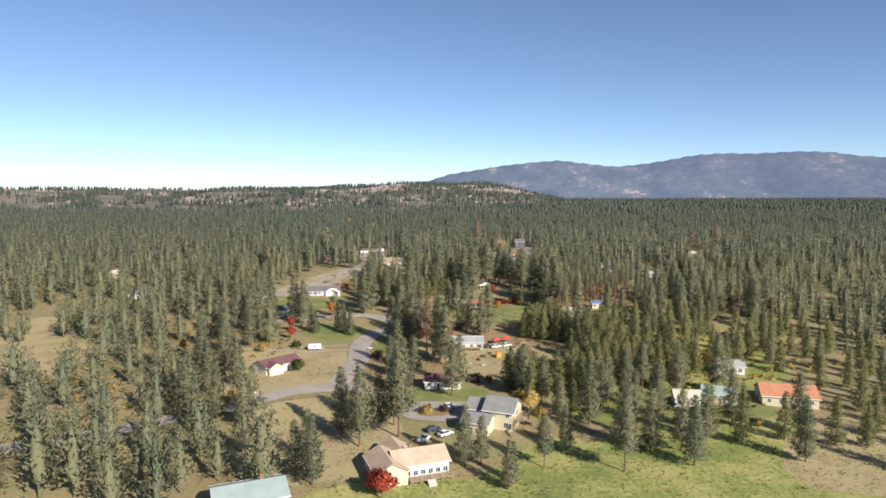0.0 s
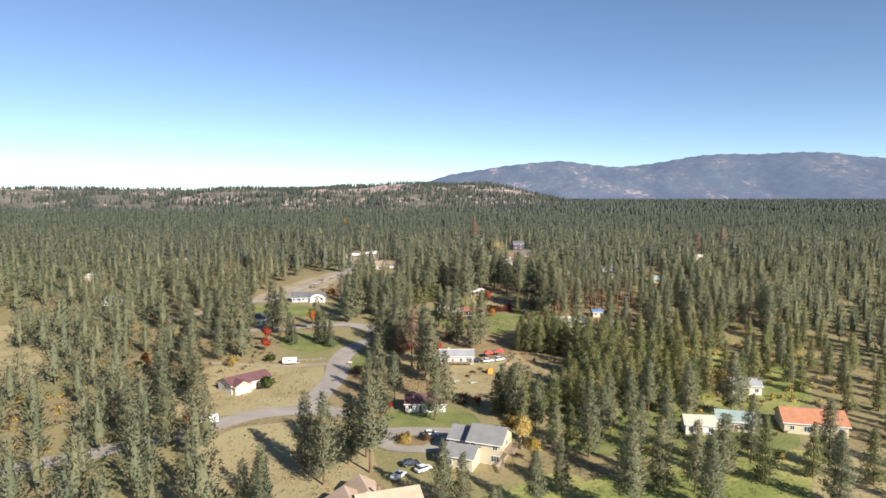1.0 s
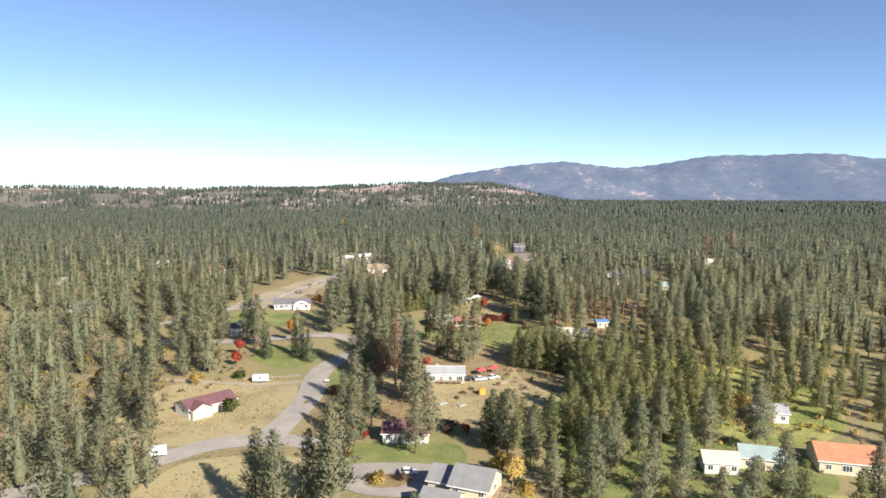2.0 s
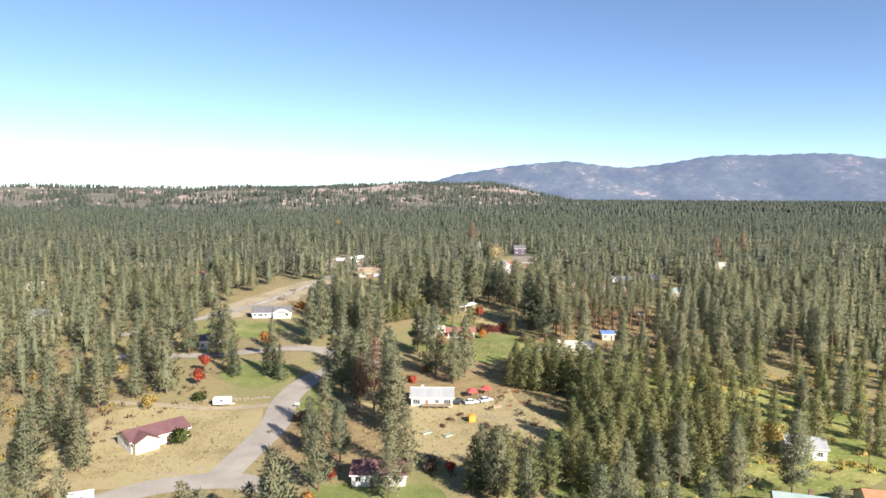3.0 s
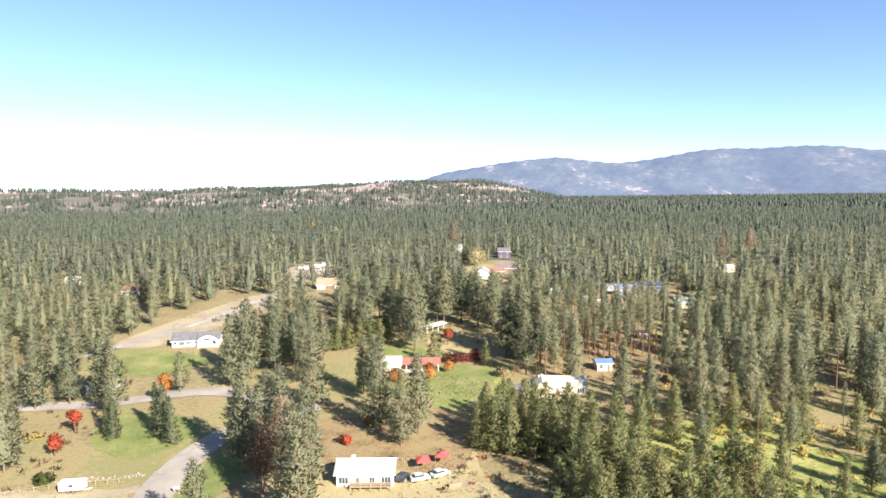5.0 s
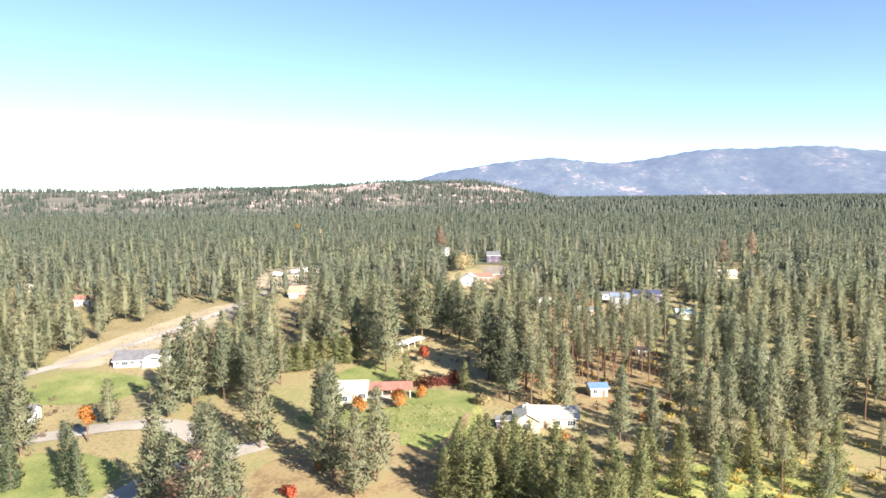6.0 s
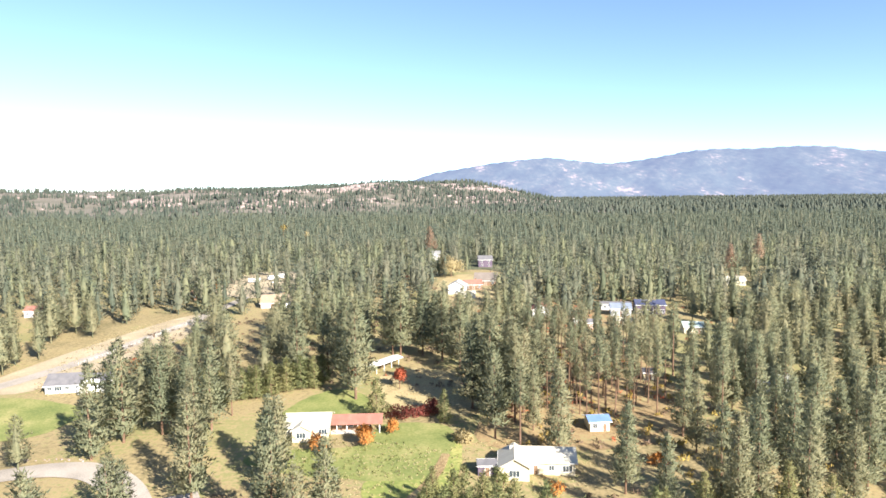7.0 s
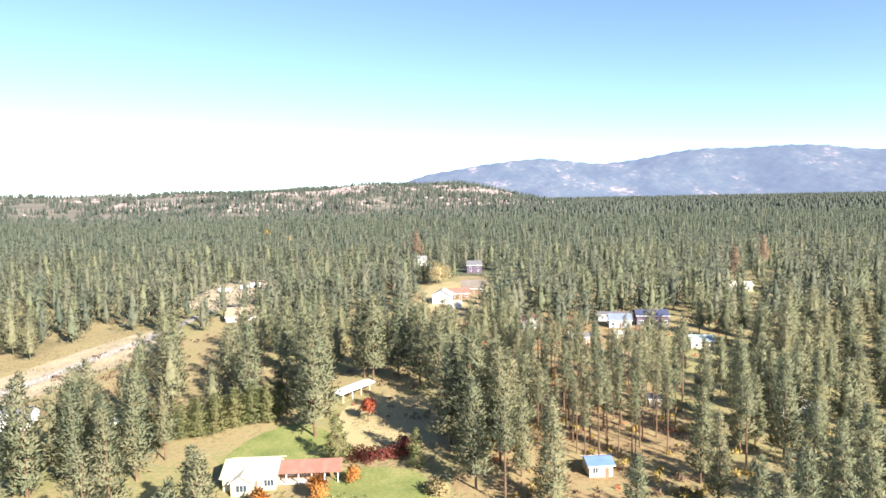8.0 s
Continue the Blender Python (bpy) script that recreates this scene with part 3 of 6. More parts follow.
def crown_mass(seed, h, r, base, rings, sides, spire):
    """The close inner boughs of a far crown: a ragged column that narrows to the tip."""
    rng = np.random.default_rng(seed)
    v, n, t = [], [], []
    lop = rng.uniform(0, 6.3)
    for i in range(rings):
        u = i / rings
        z = h * (base + (1 - base) * u)
        reach = r * (1 - u) ** spire * min(1, 0.62 + 1.6 * u)
        for q in range(sides):
            a = 2 * math.pi * (q + 0.5 * (i % 2) + rng.uniform(-0.2, 0.2)) / sides
            f = reach * rng.uniform(0.55, 1.3) * (1 + 0.2 * math.cos(a - lop))
            v.append((f * math.cos(a), f * math.sin(a), z + rng.uniform(-0.4, 0.4) * h * (1 - base) / rings * (i > 0)))
            n.append((math.cos(a), math.sin(a), 0.35))
    v.append((0, 0, h))
    n.append((0, 0, 1.0))
    for i in range(rings - 1):
        for q in range(sides):
            a, b = i * sides + q, i * sides + (q + 1) % sides
            t += [(a, b, b + sides), (a, b + sides, a + sides)]
    o = (rings - 1) * sides
    t += [(o + q, o + (q + 1) % sides, rings * sides) for q in range(sides)]
    n = np.array(n)
    return np.array(v), np.array(t), n / np.linalg.norm(n, axis=1, keepdims=True)


def joined(*crowns):
    vs, ts, ns, off = [], [], [], 0
    for v, t, n in crowns:
        vs.append(v), ts.append(t + off), ns.append(n)
        off += len(v)
    return np.concatenate(vs), np.concatenate(ts), np.concatenate(ns)


def rounded(v, t, low):
    """Turns each blade's face outwards, and gives it a normal between its own and the crown's roundness."""
    p = v[t]
    own = np.cross(p[:, 1] - p[:, 0], p[:, 2] - p[:, 0])
    own /= np.linalg.norm(own, axis=1, keepdims=True) + 1e-9
    mid = p.mean(1)
    out = np.stack([mid[:, 0], mid[:, 1], 0.6 * np.hypot(mid[:, 0], mid[:, 1]) + 0.6], -1)
    out /= np.linalg.norm(out, axis=1, keepdims=True) + 1e-9
    flip = (own * out).sum(1) < 0
    t = np.where(flip[:, None], t[:, ::-1], t)
    own[flip] *= -1
    n = 0.2 * own + 0.9 * out
    n /= np.linalg.norm(n, axis=1, keepdims=True)
    normals = np.zeros_like(v)
    for k in range(3):
        normals[t[:, k]] = n
    return v, t, normals


def trunk_mesh(name, h, r, seed, limbs=8, base=0.3):
    rng = random.Random(seed)
    bm = bmesh.new()
    lean = (rng.uniform(-0.015, 0.015), rng.uniform(-0.015, 0.015))
    at = lambda z: (lean[0] * z + 0.08 * math.sin(z * 0.4), lean[1] * z, z)
    zs = [-0.5, 0.6, h * 0.35, h * 0.7, h * 0.96]
    rs = [r * 1.35, r, r * 0.72, r * 0.4, r * 0.08]
    for i in range(4):
        tube(bm, at(zs[i]), at(zs[i + 1]), rs[i], rs[i + 1], 7)
    for k in range(limbs):
        z = h * (base * 0.7 + (0.92 - base * 0.7) * k / limbs)
        a = rng.uniform(0, 6.3)
        ln = (1 - z / h) * h * 0.16 + 0.5
        p = at(z)
        tube(bm, p, (p[0] + math.cos(a) * ln, p[1] + math.sin(a) * ln, z + 0.1 * ln), r * 0.22, r * 0.06, 4)
    me = bpy.data.meshes.new(name)
    bm.to_mesh(me)
    bm.free()
    me.materials.append(M["bark"])
    return me


KINDS = {}


def tree_kind(kind, seed):
    """One built tree of a kind, 20 m high, as (trunk mesh, crown mesh)."""
    if (kind, seed) in KINDS:
        return KINDS[kind, seed]
    rng = random.Random(seed * 7 + len(kind))
    if kind == "pine":
        base = rng.uniform(0.08, 0.30)
        v, t, nn = tuft_crown(seed, 20, rng.uniform(3.3, 4.2), base, 126, 22, 0.54, rng.uniform(0.5, 0.75))
        mat = M["pine"]
    elif kind == "thin_pine":
        base = rng.uniform(0.46, 0.6)
        v, t, nn = tuft_crown(seed + 50, 20, rng.uniform(1.7, 2.3), base, 52, 18, 0.44, 0.5)
        mat = M["pine"]
    elif kind == "young_pine":
        base = 0.07
        v, t, nn = tuft_crown(seed + 70, 20, rng.uniform(4.2, 5.2), base, 112, 18, 0.66, rng.uniform(0.65, 0.85))
        mat = M["young_pine"]
    elif kind == "fir":
        base = 0.04
        v, t, nn = tuft_crown(seed + 90, 20, rng.uniform(3.7, 4.3), base, 120, 20, 0.55, 0.95, 0.4, 0.9)
        mat = M["spruce"]
    else:
        base = 0.3
        v, t, nn = tuft_crown(seed + 130, 20, 3.2, base, 80, 18, 0.5, 0.6)
        mat = M["brown_pine"]
    tris = np.asarray(t)
    KINDS[kind, seed] = (trunk_mesh(kind + "_trunk", 20, 0.25, seed, 10, base), arrays_mesh(kind + "_crown", v, tris, mat, nn))
    return KINDS[kind, seed]


LABELS = {
    "pine": ("tall ponderosa pine with open dull green crown", "pine tree"),
    "thin_pine": ("slender pine with long bare trunk and narrow crown", "pine tree"),
    "young_pine": ("bushy young pine with olive green crown near the ground", "pine tree"),
    "fir": ("dense dark green fir branched to the ground", "fir tree"),
    "brown_pine": ("pine with rusty brown dying needles", "pine tree"),
}
NAMES = {"pine": "pine_tree", "thin_pine": "pine_tree", "young_pine": "young_pine_tree", "fir": "fir_tree", "brown_pine": "dying_pine_tree"}
PLACED = []


def plant(kind, x, y, h, wide=1.0):
    rng = random.Random(int(x * 31 + y * 17))
    trunk_me, crown_me = tree_kind(kind, rng.randrange(7 if kind == "pine" else 4))
    root = new(NAMES[kind])
    s = h / 20
    root.matrix_basis = pose(x, y, gz(x, y), 0, 0, rng.uniform(0, 360)) @ Matrix.Diagonal((s * wide, s * wide, s, 1))
    for nm, me in (("trunk", trunk_me), ("crown", crown_me)):
        o = new(nm, me)
        o.parent = root
    tagged(root, LABELS[kind][0], LABELS[kind][1], "conifers of the settlement")
    PLACED.append((x, y))
    return root


# the pines that stand singly in the yards: east, north, height
YARD_PINES = [
    (10.5, 158, 13), (17.5, 150, 10), (26, 157, 14), (33, 166, 13), (-33, 160, 14),
    (-21, 169, 22), (-27, 177, 20), (-17, 180, 18), (-11, 175, 26), (-13, 184, 21), (-29, 147, 17), (-34, 152, 14),
    (4, 209, 19), (7, 220, 18), (6.5, 157, 16), (16, 146, 12), (27, 207, 18), (24, 216, 15), (32, 201, 15), (29, 212, 16),
    (-12, 214, 18), (-16, 243, 18), (-9, 224, 17), (-18, 233, 15),
]
ROAD_PINES = [
    (-12, 270, 23), (-1, 268, 24), (0, 251, 26), (2, 246, 23), (-17, 275, 26), (-14, 298, 18), (-9, 316, 24),
    (-21, 284, 20), (-12, 289, 22), (-19, 303, 17),
]
NORTH_PINES = [
    (12, 299, 26), (18, 290, 20), (22, 297, 22), (-16, 338, 22), (-37, 346, 27), (-29, 350, 24), (-22, 349, 21),
    (-40, 336, 24), (-34, 366, 24), (-17, 352, 25), (-30, 358, 22), (8, 320, 21), (4, 328, 19), 

]
LAWN_PINES = [
    (18, 374, 31), (14, 388, 29), (29, 418, 28), (42, 427, 22), (52, 366, 26), (57, 362, 29), (6, 398, 21), (-2, 388, 26), (37, 418, 27), (-1, 430, 26),
    (63, 363, 27), (66, 362, 24), (57, 366, 26), (63, 371, 25), (70, 368, 22), (54, 374, 26), (72, 432, 23),
    (44, 412, 25), (26, 420, 26), (14, 412, 25), (50, 402, 27), (58, 384, 24),
]
LAWN_FIRS = [(-44.5, 295.5, 15), (-40.7, 291.5, 13), (-47.5, 299, 14), (-57, 294.5, 11), (-59.5, 298, 13)]
EAST_PINES = [
    (43.5, 185.6, 20), (35, 186, 14), (50, 170, 18), (55, 166, 17), (63, 166, 17), (72, 173, 16), (45, 154, 20), (63, 157, 18), (84, 184, 17),
    (53, 204, 17), (50, 199, 15), (60, 208, 17), (68, 216, 17), (78, 212, 18), (92, 214, 20), (100, 178, 18), (92, 160, 17), (58, 190, 15), (66, 194, 16),
]
EDGE_PINES = [
    (22.5, 213, 13), (26, 215, 14), (29, 211.5, 14), (32, 216, 13), (34.5, 213, 12), (39, 215.5, 14), (43, 219, 13), (47, 214, 14), (46, 223, 13), (51, 219, 14),
    (55, 224, 14), (63, 222, 15), (72, 221, 15),
]
STAND_PINES = [
    (37, 288, 12), (41, 286, 14), (45, 284, 15), (48.5, 286, 13), (51, 281, 15), (55, 278, 14), (58, 273, 15), (62, 270, 14), (66, 268, 15), (39, 294, 13), (43, 292, 15),
    (47, 293, 14), (52, 289, 16), (56, 285, 15), (60, 281, 16), (64, 277, 15), (69, 274, 16), (40, 301, 12), (45, 300, 14), (50, 297, 15), (55, 294, 15), (60, 290, 16),
    (65, 286, 15), (70, 282, 16), (74, 276, 15), (41, 309, 10), (47, 306, 12), (53, 303, 13),
]
WEST_PINES = [
    (-66, 312, 22), (-72, 318, 24), (-84, 322, 20), (-92, 318, 21), (-88, 300, 20), (-96, 306, 22), (-100, 290, 21), (-94, 280, 18), (-80, 271, 17),
    (-87, 262, 20), (-78, 233, 20), (-84, 227, 19), (-70, 222, 17), (-77, 214, 19), (-66, 190, 17), (-74, 188, 20), (-90, 244, 21), (-98, 350, 22),
]
for spot in YARD_PINES + ROAD_PINES + NORTH_PINES:
    plant("pine", *spot)
for spot in EDGE_PINES + STAND_PINES:
    plant("young_pine", *spot, wide=1.12)
for k in range(40):
    row, col = divmod(k, 8)
    plant("young_pine", 48 + 5.2 * col + 2.2 * math.sin(k * 1.9) + 1.5 * row, 228 + 8.0 * row + 2.5 * math.sin(k * 2.7), 13.5 + 2.5 * math.sin(k * 3.1), 1.15 + 0.15 * math.sin(k))
for spot in LAWN_PINES + WEST_PINES:
    plant("pine", *spot, wide=1.05)
for spot in LAWN_FIRS:
    plant("fir", *spot)
plant("young_pine", 25.5, 358.5, 12, 1.35)
plant("young_pine", 44, 355.5, 9.5, 1.15)
for spot in EAST_PINES:
    plant("pine", *spot, wide=1.05)
for spot in [(-5.5, 263, 23), (-10, 265, 17), (38, 712, 27), (224, 584, 22), (266, 633, 24)]:
    plant("brown_pine", *spot, wide=1.2)

# the close screen of young trees behind the long low house
for k in range(18):
    f = (k // 2) / 8.0
    plant("young_pine", -27 + 31 * f + (k % 2) * 1.5, 367 + 17 * f + (k % 2) * 4.5 + math.sin(k * 2.3), 8.5 + 2.5 * math.sin(k * 1.7) ** 2, 1.4)

# where no random tree may stand: middle, half width, half depth
OPEN_YARDS = [
    (-8, 200, 46, 64), (10, 250, 34, 52), (-30, 270, 34, 70), (12, 330, 34, 38), (12, 300, 28, 26), (-62, 240, 26, 36), (-56, 296, 20, 30), (-74, 366, 28, 36),
    (-74, 430, 24, 62), (22, 366, 30, 30), (40, 384, 16, 24), (60, 142, 60, 26), (84, 200, 20, 14),
    (-10, 136, 44, 14), (40, 322, 14, 18), (52, 328, 14, 14), (38, 252, 16, 16), (46, 290, 18, 26), (40, 216, 22, 16), (66, 245, 20, 20),
]
OPEN_FAR = [
    (63, 308, 17, 22), (84, 336, 12, 20), (24, 402, 9, 12), (54, 508, 15, 48), (64, 562, 20, 54), (90, 456, 12, 30), (126, 458, 20, 29), (106, 440, 10, 26),
    (-35, 476, 15, 42), (-60, 570, 20, 56), (-80, 320, 12, 22), (-160, 250, 26, 34), (-195, 330, 22, 34), (-202, 520, 12, 26), (-175, 362, 14, 22),
    (-146, 474, 12, 24), (78, 636, 14, 30), (41, 690, 10, 26), (110, 200, 18, 26), (145, 432, 14, 24), (215, 545, 18, 28),
]


def open_here(x, y):
    bad = np.zeros(len(x), bool)
    for cx, cy, rx, ry in OPEN_YARDS + OPEN_FAR:
        bad |= ((x - cx) / rx) ** 2 + ((y - cy) / ry) ** 2 < 1
    return bad


def scatter(rng, y0, y1, per_tree, half=0.74, pad=40):
    """Even random spots over the wedge of land ahead, one per so many square metres."""
    w = half * y1 + pad
    n = int(2 * w * (y1 - y0) / per_tree)
    x, y = rng.uniform(-w, w, n), rng.uniform(y0, y1, n)
    keep = np.abs(x) < half * y + pad
    return x[keep], y[keep]


def thin_out(x, y, gap, taken=()):
    """Drops spots that crowd one another."""
    cells, keep = {}, []
    for tx, ty in taken:
        cells.setdefault((int(tx // gap), int(ty // gap)), []).append((tx, ty))
    for i in range(len(x)):
        c = (int(x[i] // gap), int(y[i] // gap))
        near = [q for dx in (-1, 0, 1) for dy in (-1, 0, 1) for q in cells.get((c[0] + dx, c[1] + dy), ())]
        if all((q[0] - x[i]) ** 2 + (q[1] - y[i]) ** 2 > gap * gap for q in near):
            cells.setdefault(c, []).append((x[i], y[i]))
            keep.append(i)
    return np.array(keep, int)


def forest(name, spots, heights, seeds, spec, label, material, core):
    """Many trees joined into one mesh: each spot takes one of a few built crowns, turned and sized.
    spec: crown radius, bare share of the trunk, clumps, blades in each, their size, spire; core: rings and sides of the inner boughs."""
    rng = np.random.default_rng(len(spots[0]))
    crowns = []
    for s in seeds:
        vary = 0.8 + 0.4 * (s * 0.37 % 1)
        r, base, spire = spec[0] * (0.82 + 0.36 * (s * 0.61 % 1)), spec[1] * vary, spec[5] * vary
        mass = crown_mass(s + 7, 16 if spec[2] else 20, r * (0.42 if spec[2] else 1.0), base + 0.02, *core, spire)
        crowns.append(joined(mass, tuft_crown(s, 20, r, base, *spec[2:5], spire, up=0.25)) if spec[2] else mass)
    if spec[1] > 0.1:
        stems = []
        for v, t, nn in crowns:
            ring = np.array([(0.3 * math.cos(a), 0.3 * math.sin(a), -0.5) for a in (0, 2.1, 4.2)])
            k = len(v)
            v2 = np.concatenate([v, ring, [(0, 0, 14.0)]])
            t2 = np.concatenate([t, [(k, k + 1, k + 3), (k + 1, k + 2, k + 3), (k + 2, k, k + 3)]])
            out = np.concatenate([nn, ring * (3.3, 3.3, 0), [(0, 0, 1.0)]])
            stems.append((v2, t2, out))
        crowns = stems
    x, y = spots
    z = ground_z(x, y)
    kind = rng.integers(0, len(crowns), len(x))
    turn = rng.uniform(0, 2 * math.pi, len(x))
    wide = heights / 20 * rng.uniform(0.85, 1.2, len(x))
    all_v, all_t, all_n, off = [], [], [], 0
    for k, (v, t, nn) in enumerate(crowns):
        idx = np.where(kind == k)[0]
        c, s = np.cos(turn[idx])[:, None], np.sin(turn[idx])[:, None]
        px = (v[None, :, 0] * c - v[None, :, 1] * s) * wide[idx][:, None] + x[idx][:, None]
        py = (v[None, :, 0] * s + v[None, :, 1] * c) * wide[idx][:, None] + y[idx][:, None]
        pz = v[None, :, 2] * (heights[idx] / 20)[:, None] + z[idx][:, None]
        nx, ny = nn[None, :, 0] * c - nn[None, :, 1] * s, nn[None, :, 0] * s + nn[None, :, 1] * c
        all_n.append(np.stack([nx, ny, np.broadcast_to(nn[None, :, 2], nx.shape)], -1).reshape(-1, 3))
        all_v.append(np.stack([px, py, pz], -1).reshape(-1, 3))
        all_t.append((t[None] + (np.arange(len(idx)) * len(v))[:, None, None]).reshape(-1, 3) + off)
        off += len(idx) * len(v)
    me = arrays_mesh(name, np.concatenate(all_v), np.concatenate(all_t), material, np.concatenate(all_n))
    return tagged(new(name, me), label, "forest", kind="stuff")


def plant_woods():
    rng = np.random.default_rng(11)
    # the nearest woods, tree by tree
    x, y = scatter(rng, 130, 470, 68)
    ok = ~open_here(x, y)
    ok &= ~((x < -60) & (x > -125) & (y > 250) & (y < 350) & (rng.random(len(x)) < 0.6))
    ok &= ~((x < -52) & (y < 320) & (rng.random(len(x)) < 0.3))
    ok &= ~((x > 20) & (x < 110) & (y < 232) & (rng.random(len(x)) < 0.4))
    ok &= ~((((x - 92) / 26) ** 2 + ((y - 388) / 44) ** 2 < 1) & (rng.random(len(x)) < 2))
    x, y = x[ok], y[ok]
    k = thin_out(x, y, 6.6, PLACED)
    x, y = x[k], y[k]
    near = np.hypot(x - 62, (y - 270) * 0.7)
    order = np.argsort(near)
    single, rest = order[:110], order[110:]
    a, d = rng.uniform(64, 116, 420), rng.uniform(352, 432, 420)
    ok = (((a - 90) / 25) ** 2 + ((d - 392) / 38) ** 2 < 1) & ~open_here(a, d)
    a, d = a[ok], d[ok]
    k = thin_out(a, d, 3.6, PLACED)[:84]
    for i in k:
        plant("thin_pine", float(a[i]), float(d[i]), float(rng.uniform(17, 23)), float(rng.uniform(0.7, 0.9)))
    for i in single:
        thin = ((x[i] - 92) / 28) ** 2 + ((y[i] - 388) / 46) ** 2 < 1
        low = x[i] > 30 and y[i] < 300
        kind = "thin_pine" if thin or rng.random() < 0.15 else "young_pine" if low and rng.random() < 0.8 else "pine"
        plant(kind, float(x[i]), float(y[i]), float(rng.uniform(11, 17) if low else rng.uniform(17, 26)), float(rng.uniform(0.75, 1.0)))
    # the woods round about, in ever simpler build with distance
    tall = rng.uniform(13, 22, len(rest))
    x, y = x[rest], y[rest]
    mid = np.abs(x - 22) < 0.42 * y + 10
    forest("pine_woods_near", (x[mid], y[mid]), tall[mid], tuple(range(201, 213)), (4.4, 0.18, 86, 16, 0.66, 0.55), "dense wood of dull green pines", M["pine"], (8, 7))
    forest("pine_woods_side", (x[~mid], y[~mid]), tall[~mid], tuple(range(261, 269)), (4.4, 0.18, 52, 8, 0.9, 0.55), "dense wood of dull green pines", M["pine"], (7, 6))
    x, y = scatter(rng, 470, 760, 82)
    ok = ~open_here(x, y)
    x, y = x[ok], y[ok]
    k = thin_out(x, y, 6.2)
    x, y = x[k], y[k]
    high = rng.uniform(12, 23, len(x)) * np.where(y < 600, 1.08, 0.95)
    light = rng.random(len(x)) < 0.38
    forest("pine_woods_middle", (x[~light], y[~light]), high[~light], tuple(range(211, 223)), (4.9, 0.14, 33, 7, 1.12, 0.58), "dense wood of pines, tinted blue-green for haze", M["far_pine"], (5, 5))
    forest("light_pine_woods_middle", (x[light], y[light]), high[light] * 0.94, tuple(range(311, 319)), (5.1, 0.12, 33, 7, 1.12, 0.5), "lighter olive green pines among the wood", M["pine"], (5, 5))
    x, y = scatter(rng, 760, 1300, 165)
    ok = ~open_here(x, y)
    x, y = x[ok], y[ok]
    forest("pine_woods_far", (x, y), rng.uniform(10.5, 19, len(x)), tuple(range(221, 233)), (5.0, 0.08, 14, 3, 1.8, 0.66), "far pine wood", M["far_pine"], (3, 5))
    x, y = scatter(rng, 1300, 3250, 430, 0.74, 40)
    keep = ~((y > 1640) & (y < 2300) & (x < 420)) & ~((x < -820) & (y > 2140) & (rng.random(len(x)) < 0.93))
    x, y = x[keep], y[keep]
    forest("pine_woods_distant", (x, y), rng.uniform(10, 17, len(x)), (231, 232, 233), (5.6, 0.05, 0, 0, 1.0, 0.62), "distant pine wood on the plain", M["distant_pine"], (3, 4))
    # the woods go on behind and beside the start
    x, y = rng.uniform(-230, 230, 420), rng.uniform(-200, 84, 420)
    k = thin_out(x, y, 8.0)
    forest("pine_woods_behind", (x[k], y[k]), rng.uniform(13, 22, len(k)), (251, 252, 253), (3.8, 0.2, 22, 5, 1.3, 0.6), "pine wood behind the open field", M["pine"], (5, 5))
    # the wooded face of the bench, with gaps where the rock shows
    x, y = scatter(rng, 1640, 2300, 120, 0.74, 40)
    gap = np.array([noise.noise(Vector((a * 0.007, c * 0.013, 4.0))) + 0.5 * noise.noise(Vector((a * 0.02, c * 0.03, 9.0))) for a, c in zip(x, y)])
    rise = (y - (1650 + 0.16 * x + 70 * np.sin(x * 0.006 + 0.7) + 30 * np.sin(x * 0.021))) / 560
    rim = (rise > 0.66) & (rise < 0.93)
    keep = (x < 420) & (gap < np.where(x < -640, -0.06, np.where(rim, -0.02, 0.24))) & ~((x < -820) & (y > 2110))
    x, y = x[keep], y[keep]
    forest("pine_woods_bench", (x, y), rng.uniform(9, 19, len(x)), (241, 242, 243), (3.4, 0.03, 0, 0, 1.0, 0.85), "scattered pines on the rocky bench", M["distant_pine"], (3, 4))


plant_woods()


